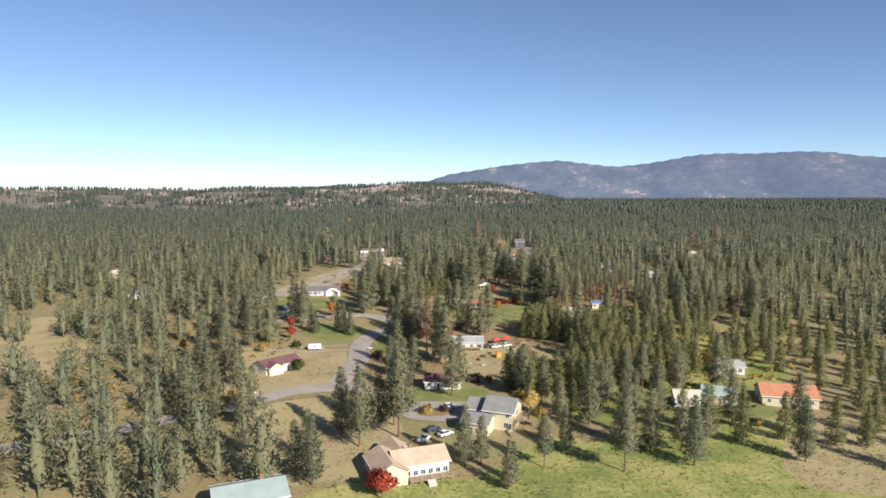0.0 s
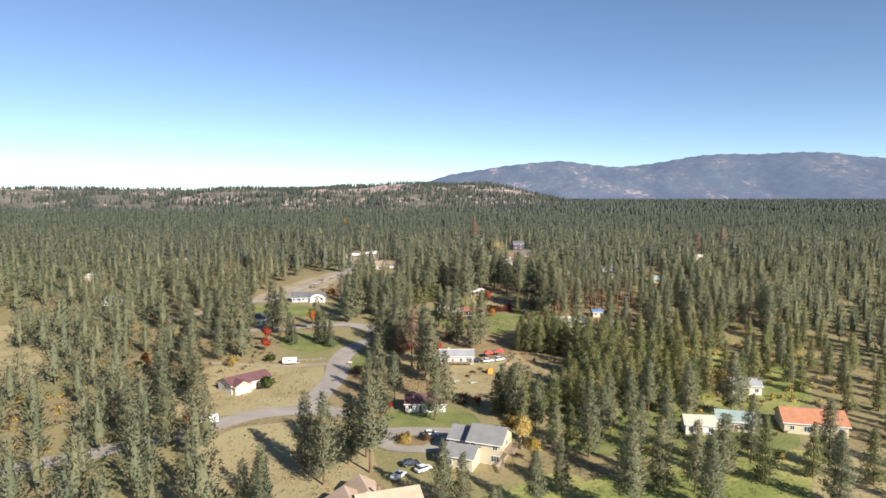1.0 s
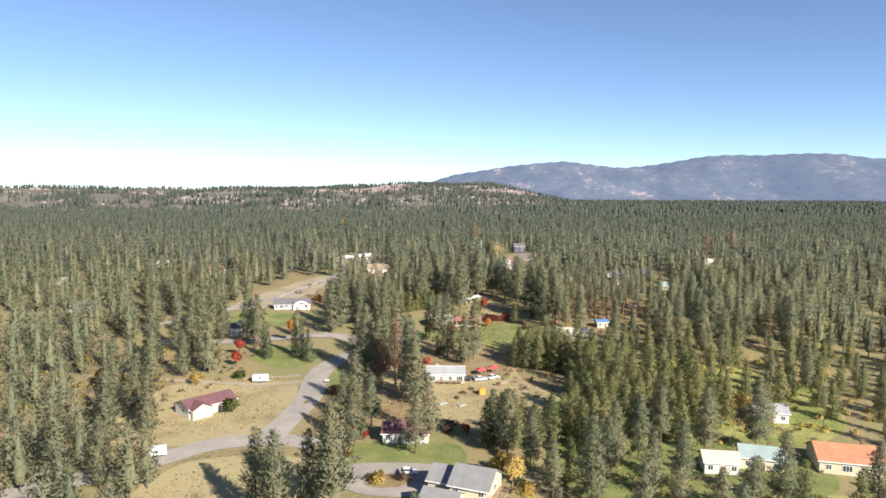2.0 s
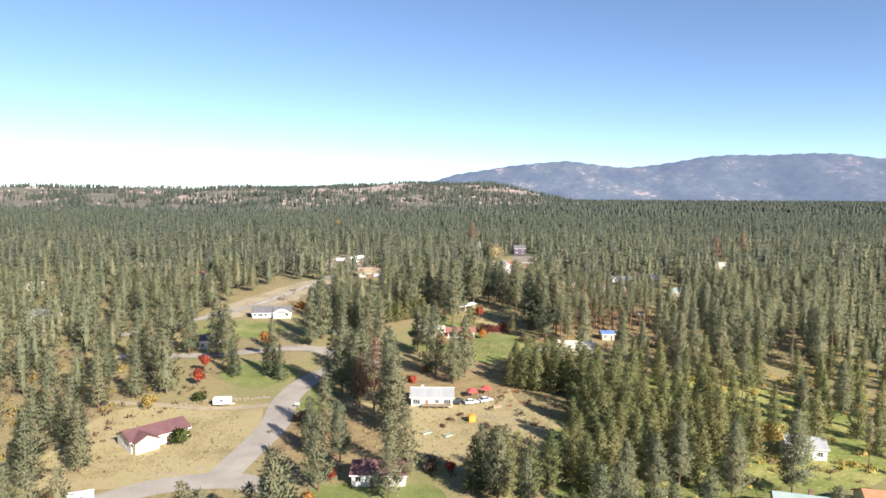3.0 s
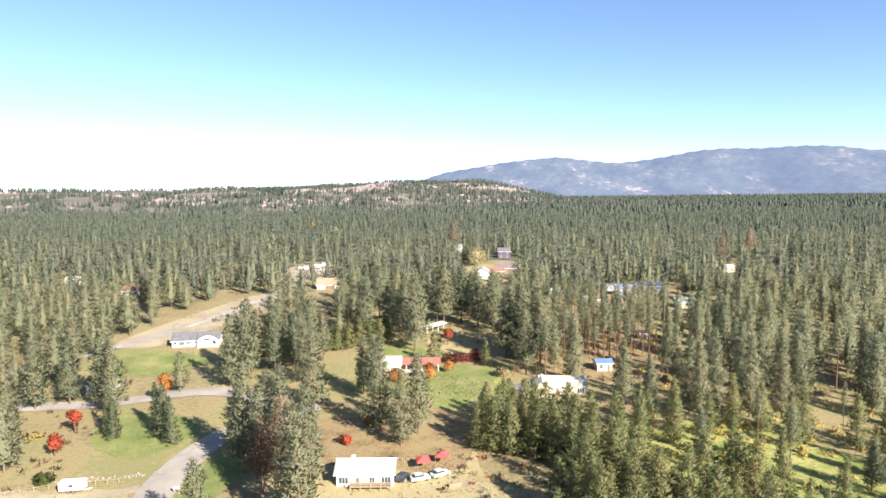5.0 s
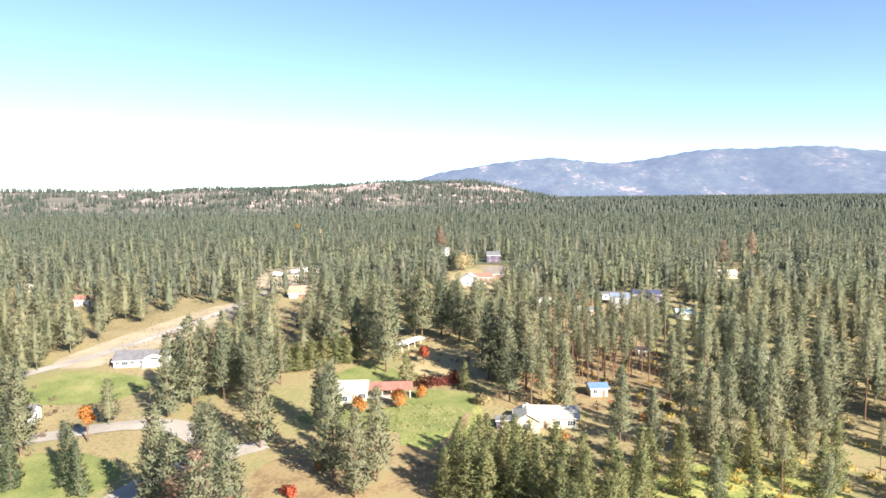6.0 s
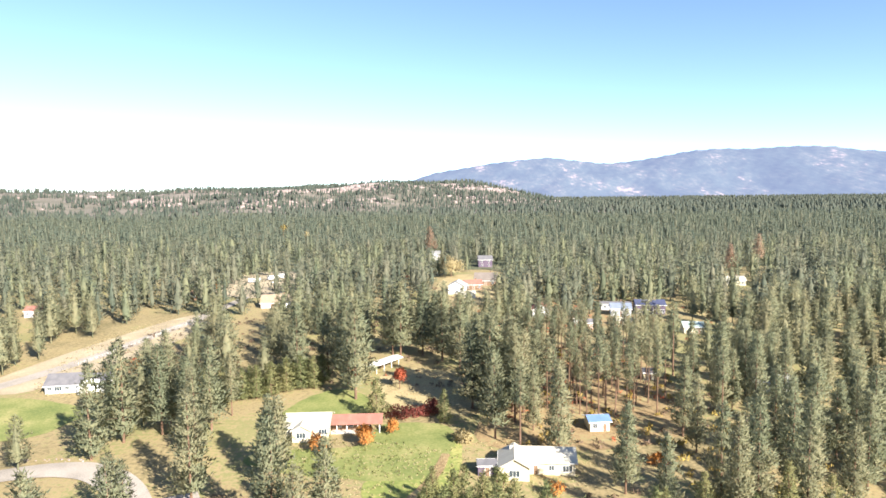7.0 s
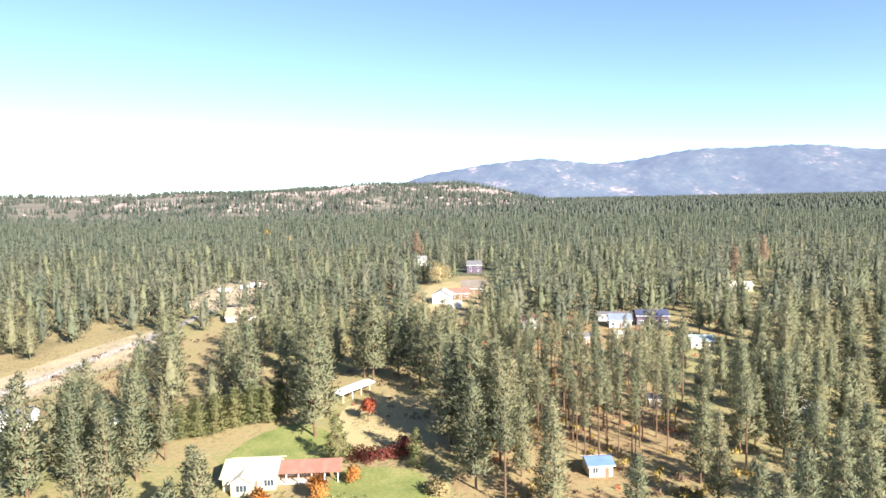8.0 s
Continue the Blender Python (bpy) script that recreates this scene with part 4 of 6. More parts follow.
def rock_outcrops():
    """Pale broken rock along the face and rim of the bench."""
    rng = np.random.default_rng(8)
    verts, tris = [], []
    for _ in range(1500):
        band = rng.random()
        x = rng.uniform(-430, -70) if band < 0.3 else rng.uniform(90, 300) if band < 0.42 else rng.uniform(-730, -580) if band < 0.58 else rng.uniform(-1500, 430)
        edge = 1650 + 0.16 * x + 70 * math.sin(x * 0.006 + 0.7) + 30 * math.sin(x * 0.021)
        y = edge + 560 * (rng.uniform(0.42, 0.66) if 0.42 < band < 0.58 else rng.uniform(0.3, 0.5) if rng.random() < 0.2 else rng.uniform(0.70, 0.96))
        if band > 0.58 and noise.noise(Vector((x * 0.006, y * 0.012, 2.0))) < 0.08:
            continue
        w, d, h = rng.uniform(3, 14), rng.uniform(2, 6), rng.uniform(2, 5)
        z = gz(x, y) - 1.0
        k = len(verts)
        n = 7
        for ring, (s, up) in enumerate(((1.0, 0), (0.9, 0.6), (0.55, 1.0))):
            for q in range(n):
                a = 2 * math.pi * q / n
                f = s * rng.uniform(0.75, 1.2)
                verts.append((x + w * f * math.cos(a), y + d * f * math.sin(a), z + h * up * rng.uniform(0.8, 1.2)))
        for ring in range(2):
            for q in range(n):
                a0, a1 = k + ring * n + q, k + ring * n + (q + 1) % n
                tris += [(a0, a1, a1 + n), (a0, a1 + n, a0 + n)]
        tris += [(k + 2 * n, k + 2 * n + q, k + 2 * n + q + 1) for q in range(1, n - 1)]
    return tagged(new("rock_outcrops", arrays_mesh("rock_outcrops", verts, tris, M["rock"])), "pale rock outcrops on the wooded bench", "rocks", kind="stuff")


rock_outcrops()


# ---------------------------------------------------------------- leafy trees and shrubs
def leaf_cloud(seed, lobes, count, size):
    """Many small bent leaves in the shells of uneven lobes (x, y, z, radius)."""
    rng = np.random.default_rng(seed)
    verts, tris = [], []
    weight = np.array([l[3] ** 2 for l in lobes])
    pick = rng.choice(len(lobes), count, p=weight / weight.sum())
    for i in pick:
        d = rng.normal(0, 1, 3)
        d /= np.linalg.norm(d)
        c = np.array(lobes[i][:3]) + d * lobes[i][3] * rng.uniform(0.45, 1.08) * np.array([1, 1, 0.85])
        spray(rng, verts, tris, c, d + np.array([0, 0, 0.3]), size * rng.uniform(0.7, 1.2), 2)
    return rounded(np.array(verts), np.array(tris), 0)


def leafy(name, x, y, h, r, mat, label, category, seed=1, stem=0.3, count=420, flat=1.0):
    """A leafy tree or shrub: stem, limbs and a crown of lobes."""
    rng = random.Random(seed)
    root = new(name)
    root.matrix_basis = pose(x, y, gz(x, y), 0, 0, rng.uniform(0, 360))
    lobes = []
    for k in range(7):
        a, f = rng.uniform(0, 6.3), rng.uniform(0.15, 0.6)
        lobes.append((math.cos(a) * r * f, math.sin(a) * r * f * flat, h * (stem + (1 - stem) * rng.uniform(0.3, 0.72)), r * rng.uniform(0.38, 0.6)))
    lobes.append((0, 0, h * (stem + (1 - stem) * 0.7), min(r * 0.55, h * (1 - stem) * 0.32)))
    v, t, nn = leaf_cloud(seed, lobes, count, max(0.25, min(0.6, r * 0.2)))
    v[:, 2] = np.maximum(v[:, 2], 0.05)
    crown = new("crown", arrays_mesh("crown", v, t, M[mat], nn))
    crown.parent = root
    bm = bmesh.new()
    tr = max(0.06, h * 0.022)
    tube(bm, (0, 0, -0.3), (0, 0, h * max(stem, 0.25)), tr * 1.2, tr * 0.8, 6)
    for lx, ly, lz, lr in lobes[:5]:
        tube(bm, (0, 0, h * max(stem, 0.2) * 0.8), (lx, ly, lz), tr * 0.6, tr * 0.2, 5)
    part("trunk", bm, M["bark"], root)
    return tagged(root, label, category)


SHRUBS = [
    ("red_maple_tree", -12.5, 141, 6.5, 4.0, "red_leaf", "round maple tree in full bright red leaf", "maple tree", 900),
    ("burning_bush", -10, 218, 3.2, 1.8, "red_leaf", "red leaved shrub beside the white house", "shrub", 300),
    ("orange_tree", -13, 207, 3.5, 1.9, "orange_leaf", "small orange leaved tree on the lawn", "tree", 320),
    ("yellow_shrub", -4, 193, 2.2, 2.4, "yellow_leaf", "yellow leaved shrub in the driveway island", "shrub", 300),
    ("brown_shrub", 2, 194, 2.0, 2.0, "bare_twig", "brown leafless shrub by the driveway", "shrub", 260),
    ("yellow_tree", 26.5, 189, 9.5, 2.9, "yellow_leaf", "yellow leaved birch beside the grey house", "birch tree", 520),
    ("yellow_tree", 24.5, 193, 8.0, 2.6, "yellow_leaf", "golden leaved birch behind the grey house", "birch tree", 480),
    ("yellow_tree", 28.5, 181, 7.0, 2.4, "yellow_leaf", "yellow leaved tree below the deck", "birch tree", 420),
    ("orange_tree", 25, 199, 4.5, 2.0, "orange_leaf", "orange leaved tree behind the grey house", "tree", 320),
    ("brown_shrub", 12, 224, 2.6, 2.6, "bare_twig", "rusty brown shrub by the fence", "shrub", 320),
    ("red_shrub", 17, 224, 2.4, 1.8, "red_leaf", "dark red shrub by the fence", "shrub", 260),
    ("brown_shrub", -25, 254, 3.0, 2.6, "bare_twig", "rusty brown shrub on the road verge", "shrub", 360),
    ("red_shrub", 4, 291, 2.4, 2.2, "red_leaf", "bright red leaved shrub under pines", "shrub", 320),
    ("red_shrub", -8, 288, 2.6, 2.0, "red_leaf", "red leaved shrub by the roadside pines", "shrub", 300),
    ("orange_shrub", 9, 303, 2.2, 2.4, "orange_leaf", "orange bush behind the white house", "shrub", 300),
    ("red_tree", -66, 284, 6.0, 2.3, "red_leaf", "bright red leaved tree in the yard", "tree", 520),
    ("red_tree", -69.5, 299, 6.5, 2.4, "red_leaf", "bright red leaved tree behind the yard", "tree", 480),
    ("orange_tree", -54, 320, 10.5, 2.6, "orange_leaf", "slender orange leaved tree on the lawn", "tree", 640),
    ("orange_tree", 30.5, 349, 4.4, 2.3, "orange_leaf", "round orange leaved tree by the carport", "tree", 380),
    ("orange_tree", 24.0, 341.5, 5.0, 2.7, "orange_leaf", "small orange leaved tree before the house", "tree", 520),
    ("orange_tree", 13.0, 338.5, 4.6, 2.5, "orange_leaf", "small rusty tree before the house", "tree", 480),
    ("red_tree", 30.5, 383, 6.5, 2.4, "rust_leaf", "rusty red leaved tree on the bank", "tree", 620),
    ("red_tree", 41, 366, 3.6, 2.2, "dull_red_leaf", "dark red leaved tree behind the hedge", "tree", 320),
    ("willow_tree", 52, 606, 14, 10.5, "straw_leaf", "broad pale yellow willow among houses", "willow tree", 2600),
    ("yellow_tree", 98, 236, 8, 4.0, "yellow_leaf", "golden leaved tree at the wood edge", "tree", 560),
    ("yellow_shrub", 70, 262, 4.5, 2.4, "yellow_leaf", "yellow green bush in the wood edge", "shrub", 300),
    ("pale_shrub", 49, 343, 2.6, 3.4, "straw_leaf", "pale straw coloured bush", "shrub", 320),
    ("green_shrub", 56, 320, 4.0, 1.6, "green_leaf", "green bush at the cream house corner", "shrub", 280),
    ("orange_shrub", 66, 316, 3.0, 2.2, "orange_leaf", "orange bush before the cream house", "shrub", 260),
    ("orange_shrub", 92, 330, 2.4, 3.0, "orange_leaf", "low orange bushes under pines", "shrub", 300),
    ("brown_shrub", -60, 270, 2.4, 2.6, "green_leaf", "dull green bush at the yard edge", "shrub", 300),
    ("green_shrub", -52, 238, 4.0, 3.0, "green_leaf", "olive green bush beside the maroon roofed house", "shrub", 420),
    ("orange_shrub", -66, 205, 4.0, 2.6, "orange_leaf", "orange leaved bush by the street", "shrub", 360),
    ("orange_tree", -60, 405, 3.0, 3.4, "orange_leaf", "low orange bushes behind the arched house", "shrub", 360),
    ("orange_tree", -79, 203, 7, 3.0, "orange_leaf", "orange brown leaved tree by the street", "tree", 420),
    ("brown_tree", -92, 208, 8, 3.2, "bare_twig", "brown leafless tree by the street", "tree", 420),
    ("yellow_tree", -72, 262, 5, 2.4, "yellow_leaf", "yellow leaved tree in the yard", "tree", 320),
    ("orange_tree", -104, 262, 6, 2.6, "orange_leaf", "orange leaved tree among pines", "tree", 340),
    ("red_tree", 25, 577, 6, 2.2, "red_leaf", "red leaved tree among far pines", "tree", 300),
    ("yellow_tree", -138, 960, 15, 6.0, "yellow_leaf", "tall golden tree in the far wood", "tree", 420),
    ("yellow_tree", -94, 876, 13, 5.0, "straw_leaf", "pale yellow tree in the far wood", "tree", 380),
    ("orange_tree", -85, 560, 5, 2.4, "orange_leaf", "orange tree by the cabin", "tree", 300),
]
for k, (nm, x, y, h, r, mat, label, cat, count) in enumerate(SHRUBS):
    leafy(nm, x, y, h, r, mat, label, cat, 300 + k, 0.28 if h > 5 else 0.12, count)


def low_growth(name, areas, per, mat, label, category, seed, blades, size, tall, woods=False):
    """Small tufts or low bushes too many to count, over ellipses (middle, half width, half depth)."""
    rng = np.random.default_rng(seed)
    n = np.concatenate([np.stack([cx + rx * np.sqrt(q) * np.cos(a), cy + ry * np.sqrt(q) * np.sin(a)], -1)
                        for cx, cy, rx, ry in areas
                        for q, a in [(rng.uniform(0, 1, int(rx * ry / per)), rng.uniform(0, 6.3, int(rx * ry / per)))]])
    if woods:
        n = n[~open_here(n[:, 0], n[:, 1])]
    big = rng.uniform(0.5, 1.3, len(n))
    root = np.stack([n[:, 0], n[:, 1], ground_z(n[:, 0], n[:, 1]) + 0.1], -1)
    jit = rng.normal(0, 1, (len(n), blades, 3)) * np.array([1, 1, 0.5])
    c = root[:, None] + (jit * size * 0.7 + np.array([0, 0, tall * 0.4])) * big[:, None, None]
    d = rng.normal(0, 0.45, jit.shape) + np.array([0, 0, 0.9])
    d /= np.linalg.norm(d, axis=-1, keepdims=True)
    w = np.cross(d, rng.normal(0, 1, d.shape))
    w /= np.linalg.norm(w, axis=-1, keepdims=True)
    ln = (size * rng.uniform(0.6, 1.2, (len(n), blades, 1))) * big[:, None, None]
    v = np.stack([c - d * ln * 0.4 + w * ln * 0.3, c - d * ln * 0.4 - w * ln * 0.3, c + d * ln * 0.7], 2).reshape(-1, 3)
    t = np.arange(len(v)).reshape(-1, 3)
    nn = np.repeat((0.5 * jit / (np.linalg.norm(jit, axis=-1, keepdims=True) + 1e-6) + np.array([0.15, -0.2, 0.8])).reshape(-1, 3), 3, axis=0)
    nn /= np.linalg.norm(nn, axis=1, keepdims=True)
    face = np.cross(v[1::3] - v[0::3], v[2::3] - v[0::3])
    turn = (face * nn[0::3]).sum(1) < 0
    t[turn] = t[turn][:, ::-1]
    return tagged(new(name, arrays_mesh(name, v, t, M[mat], nn)), label, category, kind="stuff")


low_growth("dry_grass_tufts", [(-62, 242, 24, 24), (18, 256, 28, 28), (-12, 250, 14, 18), (24, 330, 22, 14), (40, 384, 14, 20), (-74, 430, 20, 50), (-35, 180, 22, 26), (60, 330, 24, 14)],
           0.55, "straw_leaf", "scattered tufts of dry straw-coloured grass", "grass", 21, 4, 0.34, 0.3)
low_growth("green_grass_tufts", [(-12, 136, 40, 18), (66, 150, 56, 34), (70, 205, 30, 18), (20, 335, 20, 12)], 0.8, "lawn_blade", "scattered tufts of green grass", "grass", 22, 4, 0.36, 0.3)
low_growth("autumn_undergrowth", [(72, 236, 46, 60), (84, 312, 40, 40), (84, 390, 34, 44), (-100, 250, 40, 70), (130, 300, 40, 80)], 14, "yellow_leaf", "low yellow bushes under the pines", "undergrowth", 23, 22, 0.75, 1.5, True)
low_growth("brown_undergrowth", [(20, 226, 18, 7), (-20, 246, 12, 16), (72, 250, 46, 70), (92, 380, 34, 50), (-110, 280, 50, 90), (10, 440, 90, 60), (60, 500, 90, 60)], 13, "bare_twig", "low brown leafless bushes", "undergrowth", 24, 18, 0.7, 1.2)
low_growth("red_undergrowth", [(84, 386, 34, 46), (40, 290, 12, 26), (26, 396, 16, 14), (-64, 404, 12, 14), (110, 470, 60, 40)], 22, "rust_leaf", "low rusty red bushes and fern", "undergrowth", 25, 16, 0.55, 0.8)


def hedge(x0, y0, x1, y1, h, w, mat, label):
    root = new("hedge")
    root.matrix_basis = pose((x0 + x1) / 2, (y0 + y1) / 2, gz((x0 + x1) / 2, (y0 + y1) / 2), 0, 0, math.degrees(math.atan2(y1 - y0, x1 - x0)))
    ln = math.hypot(x1 - x0, y1 - y0)
    rng = random.Random(5)
    lobes = [(-ln / 2 + ln * (k + 0.5) / 9, rng.uniform(-0.3, 0.3) * w, h * rng.uniform(0.4, 0.6), h * rng.uniform(0.5, 0.68)) for k in range(9)]
    v, t, nn = leaf_cloud(77, lobes, 1700, 0.42)
    v[:, 2] = np.maximum(v[:, 2], 0.05)
    o = new("leaves", arrays_mesh("leaves", v, t, M[mat], nn))
    o.parent = root
    bm = bmesh.new()
    for k in range(9):
        x = -ln / 2 + ln * (k + 0.5) / 9
        tube(bm, (x, 0, -0.2), (x + 0.1, 0.1, h * 0.6), 0.06, 0.03, 5)
    part("stems", bm, M["bark"], root)
    return tagged(root, label, "hedge")


hedge(28.5, 359, 43, 362, 3.2, 3.4, "dull_red_leaf", "long dark red hedge beside the lawn")


# ---------------------------------------------------------------- houses
def gable_walls(L, W, h, rise):
    """Walls of a block with its ridge along x: a closed body with gable ends, set a little into the ground."""
    bm = bmesh.new()
    x, y = L / 2, W / 2
    prof = [(-y, -0.6), (y, -0.6), (y, h), (0, h + rise), (-y, h)]
    ends = [[bm.verts.new((sx * x, py, pz)) for py, pz in prof] for sx in (-1, 1)]
    bm.faces.new(list(reversed(ends[0])))
    bm.faces.new(ends[1])
    for i in range(5):
        j = (i + 1) % 5
        bm.faces.new((ends[0][i], ends[0][j], ends[1][j], ends[1][i]))
    bmesh.ops.recalc_face_normals(bm, faces=bm.faces)
    return bm


def gable_roof(L, W, h, rise, over=0.5, thick=0.16):
    """Two thick slopes with eaves, ridge along x."""
    bm = bmesh.new()
    x, y = L / 2 + over, W / 2
    k = rise / y
    ey = y + over
    ez = h - over * k
    top = [(-ey, ez + thick), (0, h + rise + thick), (ey, ez + thick)]
    low = [(ey, ez), (0, h + rise + 0.004), (-ey, ez)]
    prof = top + low
    ends = [[bm.verts.new((sx * x, py, pz)) for py, pz in prof] for sx in (-1, 1)]
    for e in ends:
        bm.faces.new((e[0], e[1], e[4], e[5]))
        bm.faces.new((e[1], e[2], e[3], e[4]))
    for i in range(6):
        j = (i + 1) % 6
        bm.faces.new((ends[0][i], ends[0][j], ends[1][j], ends[1][i]))
    bmesh.ops.recalc_face_normals(bm, faces=bm.faces)
    return bm


def set_local(ob, m):
    ob.matrix_basis = m
    return ob


def window_part(parent, m, w, h, bars=1):
    """A framed window, its outer face towards -y of m."""
    bm = bmesh.new()
    t = 0.09
    loops = []
    for y, g in ((-0.07, t), (-0.07, 0.0), (0.02, 0.0), (0.02, t)):
        loops.append([bm.verts.new((sx * (w / 2 + g), y, sz * (h / 2 + g))) for sx, sz in ((-1, -1), (1, -1), (1, 1), (-1, 1))])
    for a in range(4):
        for k in range(4):
            bm.faces.new((loops[a][k], loops[a][(k + 1) % 4], loops[(a + 1) % 4][(k + 1) % 4], loops[(a + 1) % 4][k]))
    bmesh.ops.recalc_face_normals(bm, faces=bm.faces)
    win = set_local(part("window", bm, M["trim"], parent), m)
    part("pane", boxed(-w / 2, -0.03, -h / 2, w / 2, -0.012, h / 2), M["glass"], win)
    for b in range(bars):
        bx = -w / 2 + w * (b + 1) / (bars + 1)
        part("glazing_bar", boxed(bx - 0.03, -0.06, -h / 2, bx + 0.03, -0.032, h / 2), M["trim"], win)
    return win


def door_part(parent, m, w=0.95, h=2.05, mat="brown_wall"):
    d = set_local(part("door", boxed(-w / 2, -0.06, 0, w / 2, 0.02, h), M[mat], parent), m)
    bm = bmesh.new()
    box(bm, -w / 2 - 0.1, -0.08, 0, -w / 2, 0.02, h + 0.1)
    box(bm, w / 2, -0.08, 0, w / 2 + 0.1, 0.02, h + 0.1)
    box(bm, -w / 2, -0.08, h, w / 2, 0.02, h + 0.1)
    part("door_frame", bm, M["trim"], d)
    return d


def garage_part(parent, m, w=4.6, h=2.2, mat="trim"):
    bm = bmesh.new()
    for k in range(4):
        box(bm, -w / 2, -0.05, h * k / 4 + 0.015, w / 2, 0.02, h * (k + 1) / 4 - 0.015)
    return set_local(part("garage_door", bm, M[mat], parent), m)


def chimney_part(parent, x, y, z0, z1, mat="brown_wall"):
    bm = bmesh.new()
    box(bm, x - 0.4, y - 0.35, z0, x + 0.4, y + 0.35, z1)
    box(bm, x - 0.48, y - 0.43, z1, x + 0.48, y + 0.43, z1 + 0.14)
    return part("chimney", bm, M[mat], parent)


def deck_part(parent, x0, y0, x1, y1, z, rail=True, mat="wood"):
    """A raised deck with posts and a railing."""
    bm = bmesh.new()
    n = max(3, int((y1 - y0) / 0.5))
    for k in range(n):
        box(bm, x0, y0 + (y1 - y0) * k / n, z - 0.12, x1, y0 + (y1 - y0) * (k + 0.94) / n, z)
    d = part("deck", bm, M[mat], parent)
    m = max(2, int((x1 - x0) / 2.2))
    for k in range(m + 1):
        x = x0 + 0.06 + (x1 - x0 - 0.12) * k / m
        part("post", boxed(x - 0.07, y0 + 0.01, -0.6, x + 0.07, y0 + 0.15, z + (1.0 if rail else 0) - 0.01), M[mat], d)
    if rail:
        bm = bmesh.new()
        for hz in (0.55, 1.0):
            box(bm, x0, y0 + 0.02, z + hz - 0.04, x1, y0 + 0.10, z + hz + 0.04)
            box(bm, x0, y0 + 0.1, z + hz - 0.04, x0 + 0.08, y1, z + hz + 0.04)
            box(bm, x1 - 0.08, y0 + 0.1, z + hz - 0.04, x1, y1, z + hz + 0.04)
        part("railing", bm, M[mat], d)
    return d


def block(parent, m, L, W, h, rise, wall, roof, front="", back="", ends="", over=0.5, storeys=1, base=0.0):
    """One block of a house under its own roof: m places it, ridge along its x. front, back: what stands
    along that wall, one letter each: w window, W wide window, d door, g garage door, . nothing."""
    wl = set_local(part("wall", gable_walls(L, W, h, rise), M[wall], parent), m)
    rf = set_local(part("roof", gable_roof(L, W, h, rise, over), M[roof], parent), m)
    k = rise / (W / 2)
    for sy in (-1, 1):
        y = sy * (W / 2 + over)
        bm = bmesh.new()
        box(bm, -L / 2 - over - 0.01, min(y, y + sy * 0.05), h - over * k - 0.04, L / 2 + over + 0.01, max(y, y + sy * 0.05), h - over * k + 0.19)
        set_local(part("fascia", bm, M["trim"], parent), m)
    for row, sy in ((front, -1), (back, 1)):
        for s in range(storeys):
            letters = row.split("/")[min(s, len(row.split("/")) - 1)] if row else ""
            for i, c in enumerate(letters):
                x = -L / 2 + L * (i + 0.5) / len(letters)
                z0 = base + s * 2.7
                at = m @ pose(x, sy * W / 2, z0, 0, 0, 0 if sy < 0 else 180)
                if c == "w":
                    window_part(parent, at @ pose(0, 0, 1.55), 1.1, 1.15)
                elif c == "W":
                    window_part(parent, at @ pose(0, 0, 1.45), 2.0, 1.4, 2)
                elif c == "d":
                    door_part(parent, at)
                elif c == "g":
                    garage_part(parent, at)
    for c, sx in zip(ends, (-1, 1)):
        at = m @ pose(sx * L / 2, 0, base + 1.5, 0, 0, -90 if sx < 0 else 90)
        if c == "w":
            window_part(parent, at, 1.2, 1.2)
        elif c == "W":
            window_part(parent, at, 2.2, 1.4, 2)
            if storeys > 1:
                window_part(parent, at @ pose(0, 0, 2.6), 1.6, 1.2, 1)
        elif c == "g":
            garage_part(parent, at @ pose(0, 0, -1.5))
        elif c == "d":
            door_part(parent, at @ pose(0, 0, -1.5))
    return wl, rf


def house(name, x, y, turn, label, category="house"):
    root = new(name)
    lift = min(gz(x + dx, y + dy) for dx in (-5, 5) for dy in (-4, 4)) + 0.15
    root.matrix_basis = pose(x, y, lift, 0, 0, turn)
    return tagged(root, label, category)


I4 = pose(0, 0, 0)

# the tan roofed house with the sun room
h1 = house("tan_roof_house", -7, 154.5, 20, "white house with tan shingle roof and row of windows")
block(h1, pose(2, 0, 0), 13, 9, 3.6, 2.2, "white_wall", "tan_roof", "wwwwwww", "w.w", "ww")
block(h1, pose(-6, -0.5, 0, 0, 0, 90), 12, 7.5, 3.4, 2.0, "cream_wall", "tan_roof", "w.", "ww", "Ww")
block(h1, pose(-1.5, 7, 0, 0, 0, 90), 8, 6, 3.2, 1.8, "white_wall", "tan_roof", "", "w", "ww")
deck_part(h1, -2, -7.5, 8.5, -4.52, 0.8)
chimney_part(h1, 0.5, 1.2, 4.0, 6.4)
bm = bmesh.new()
for k in range(5):
    box(bm, 2.0, -9.0 + 0.3 * k, -0.4, 4.0, -8.7 + 0.3 * k, 0.16 * (k + 1))
part("steps", bm, M["concrete"], h1)

# the grey house with gables and a deck
h2 = house("grey_gabled_house", 15.5, 185.5, -22, "two storey house with grey shingle gables and side deck")
block(h2, pose(2.9, 0.2, 0), 8.5, 9.5, 5.2, 2.7, "cream_wall", "grey_roof", "w.W/w.w", "w.w/ww", "wW", storeys=2)
block(h2, pose(-4.0, 1.6, 0), 6.5, 8, 4.3, 2.2, "cream_wall", "grey_roof", "w.", "ww", "w.")
block(h2, pose(-2.0, -6.8, 0), 7.6, 7.0, 3.1, 1.8, "cream_wall", "grey_roof", "ww", "", "w.")
deck_part(h2, 7.16, -4.2, 10.2, 4.0, 2.9)
bm = bmesh.new()
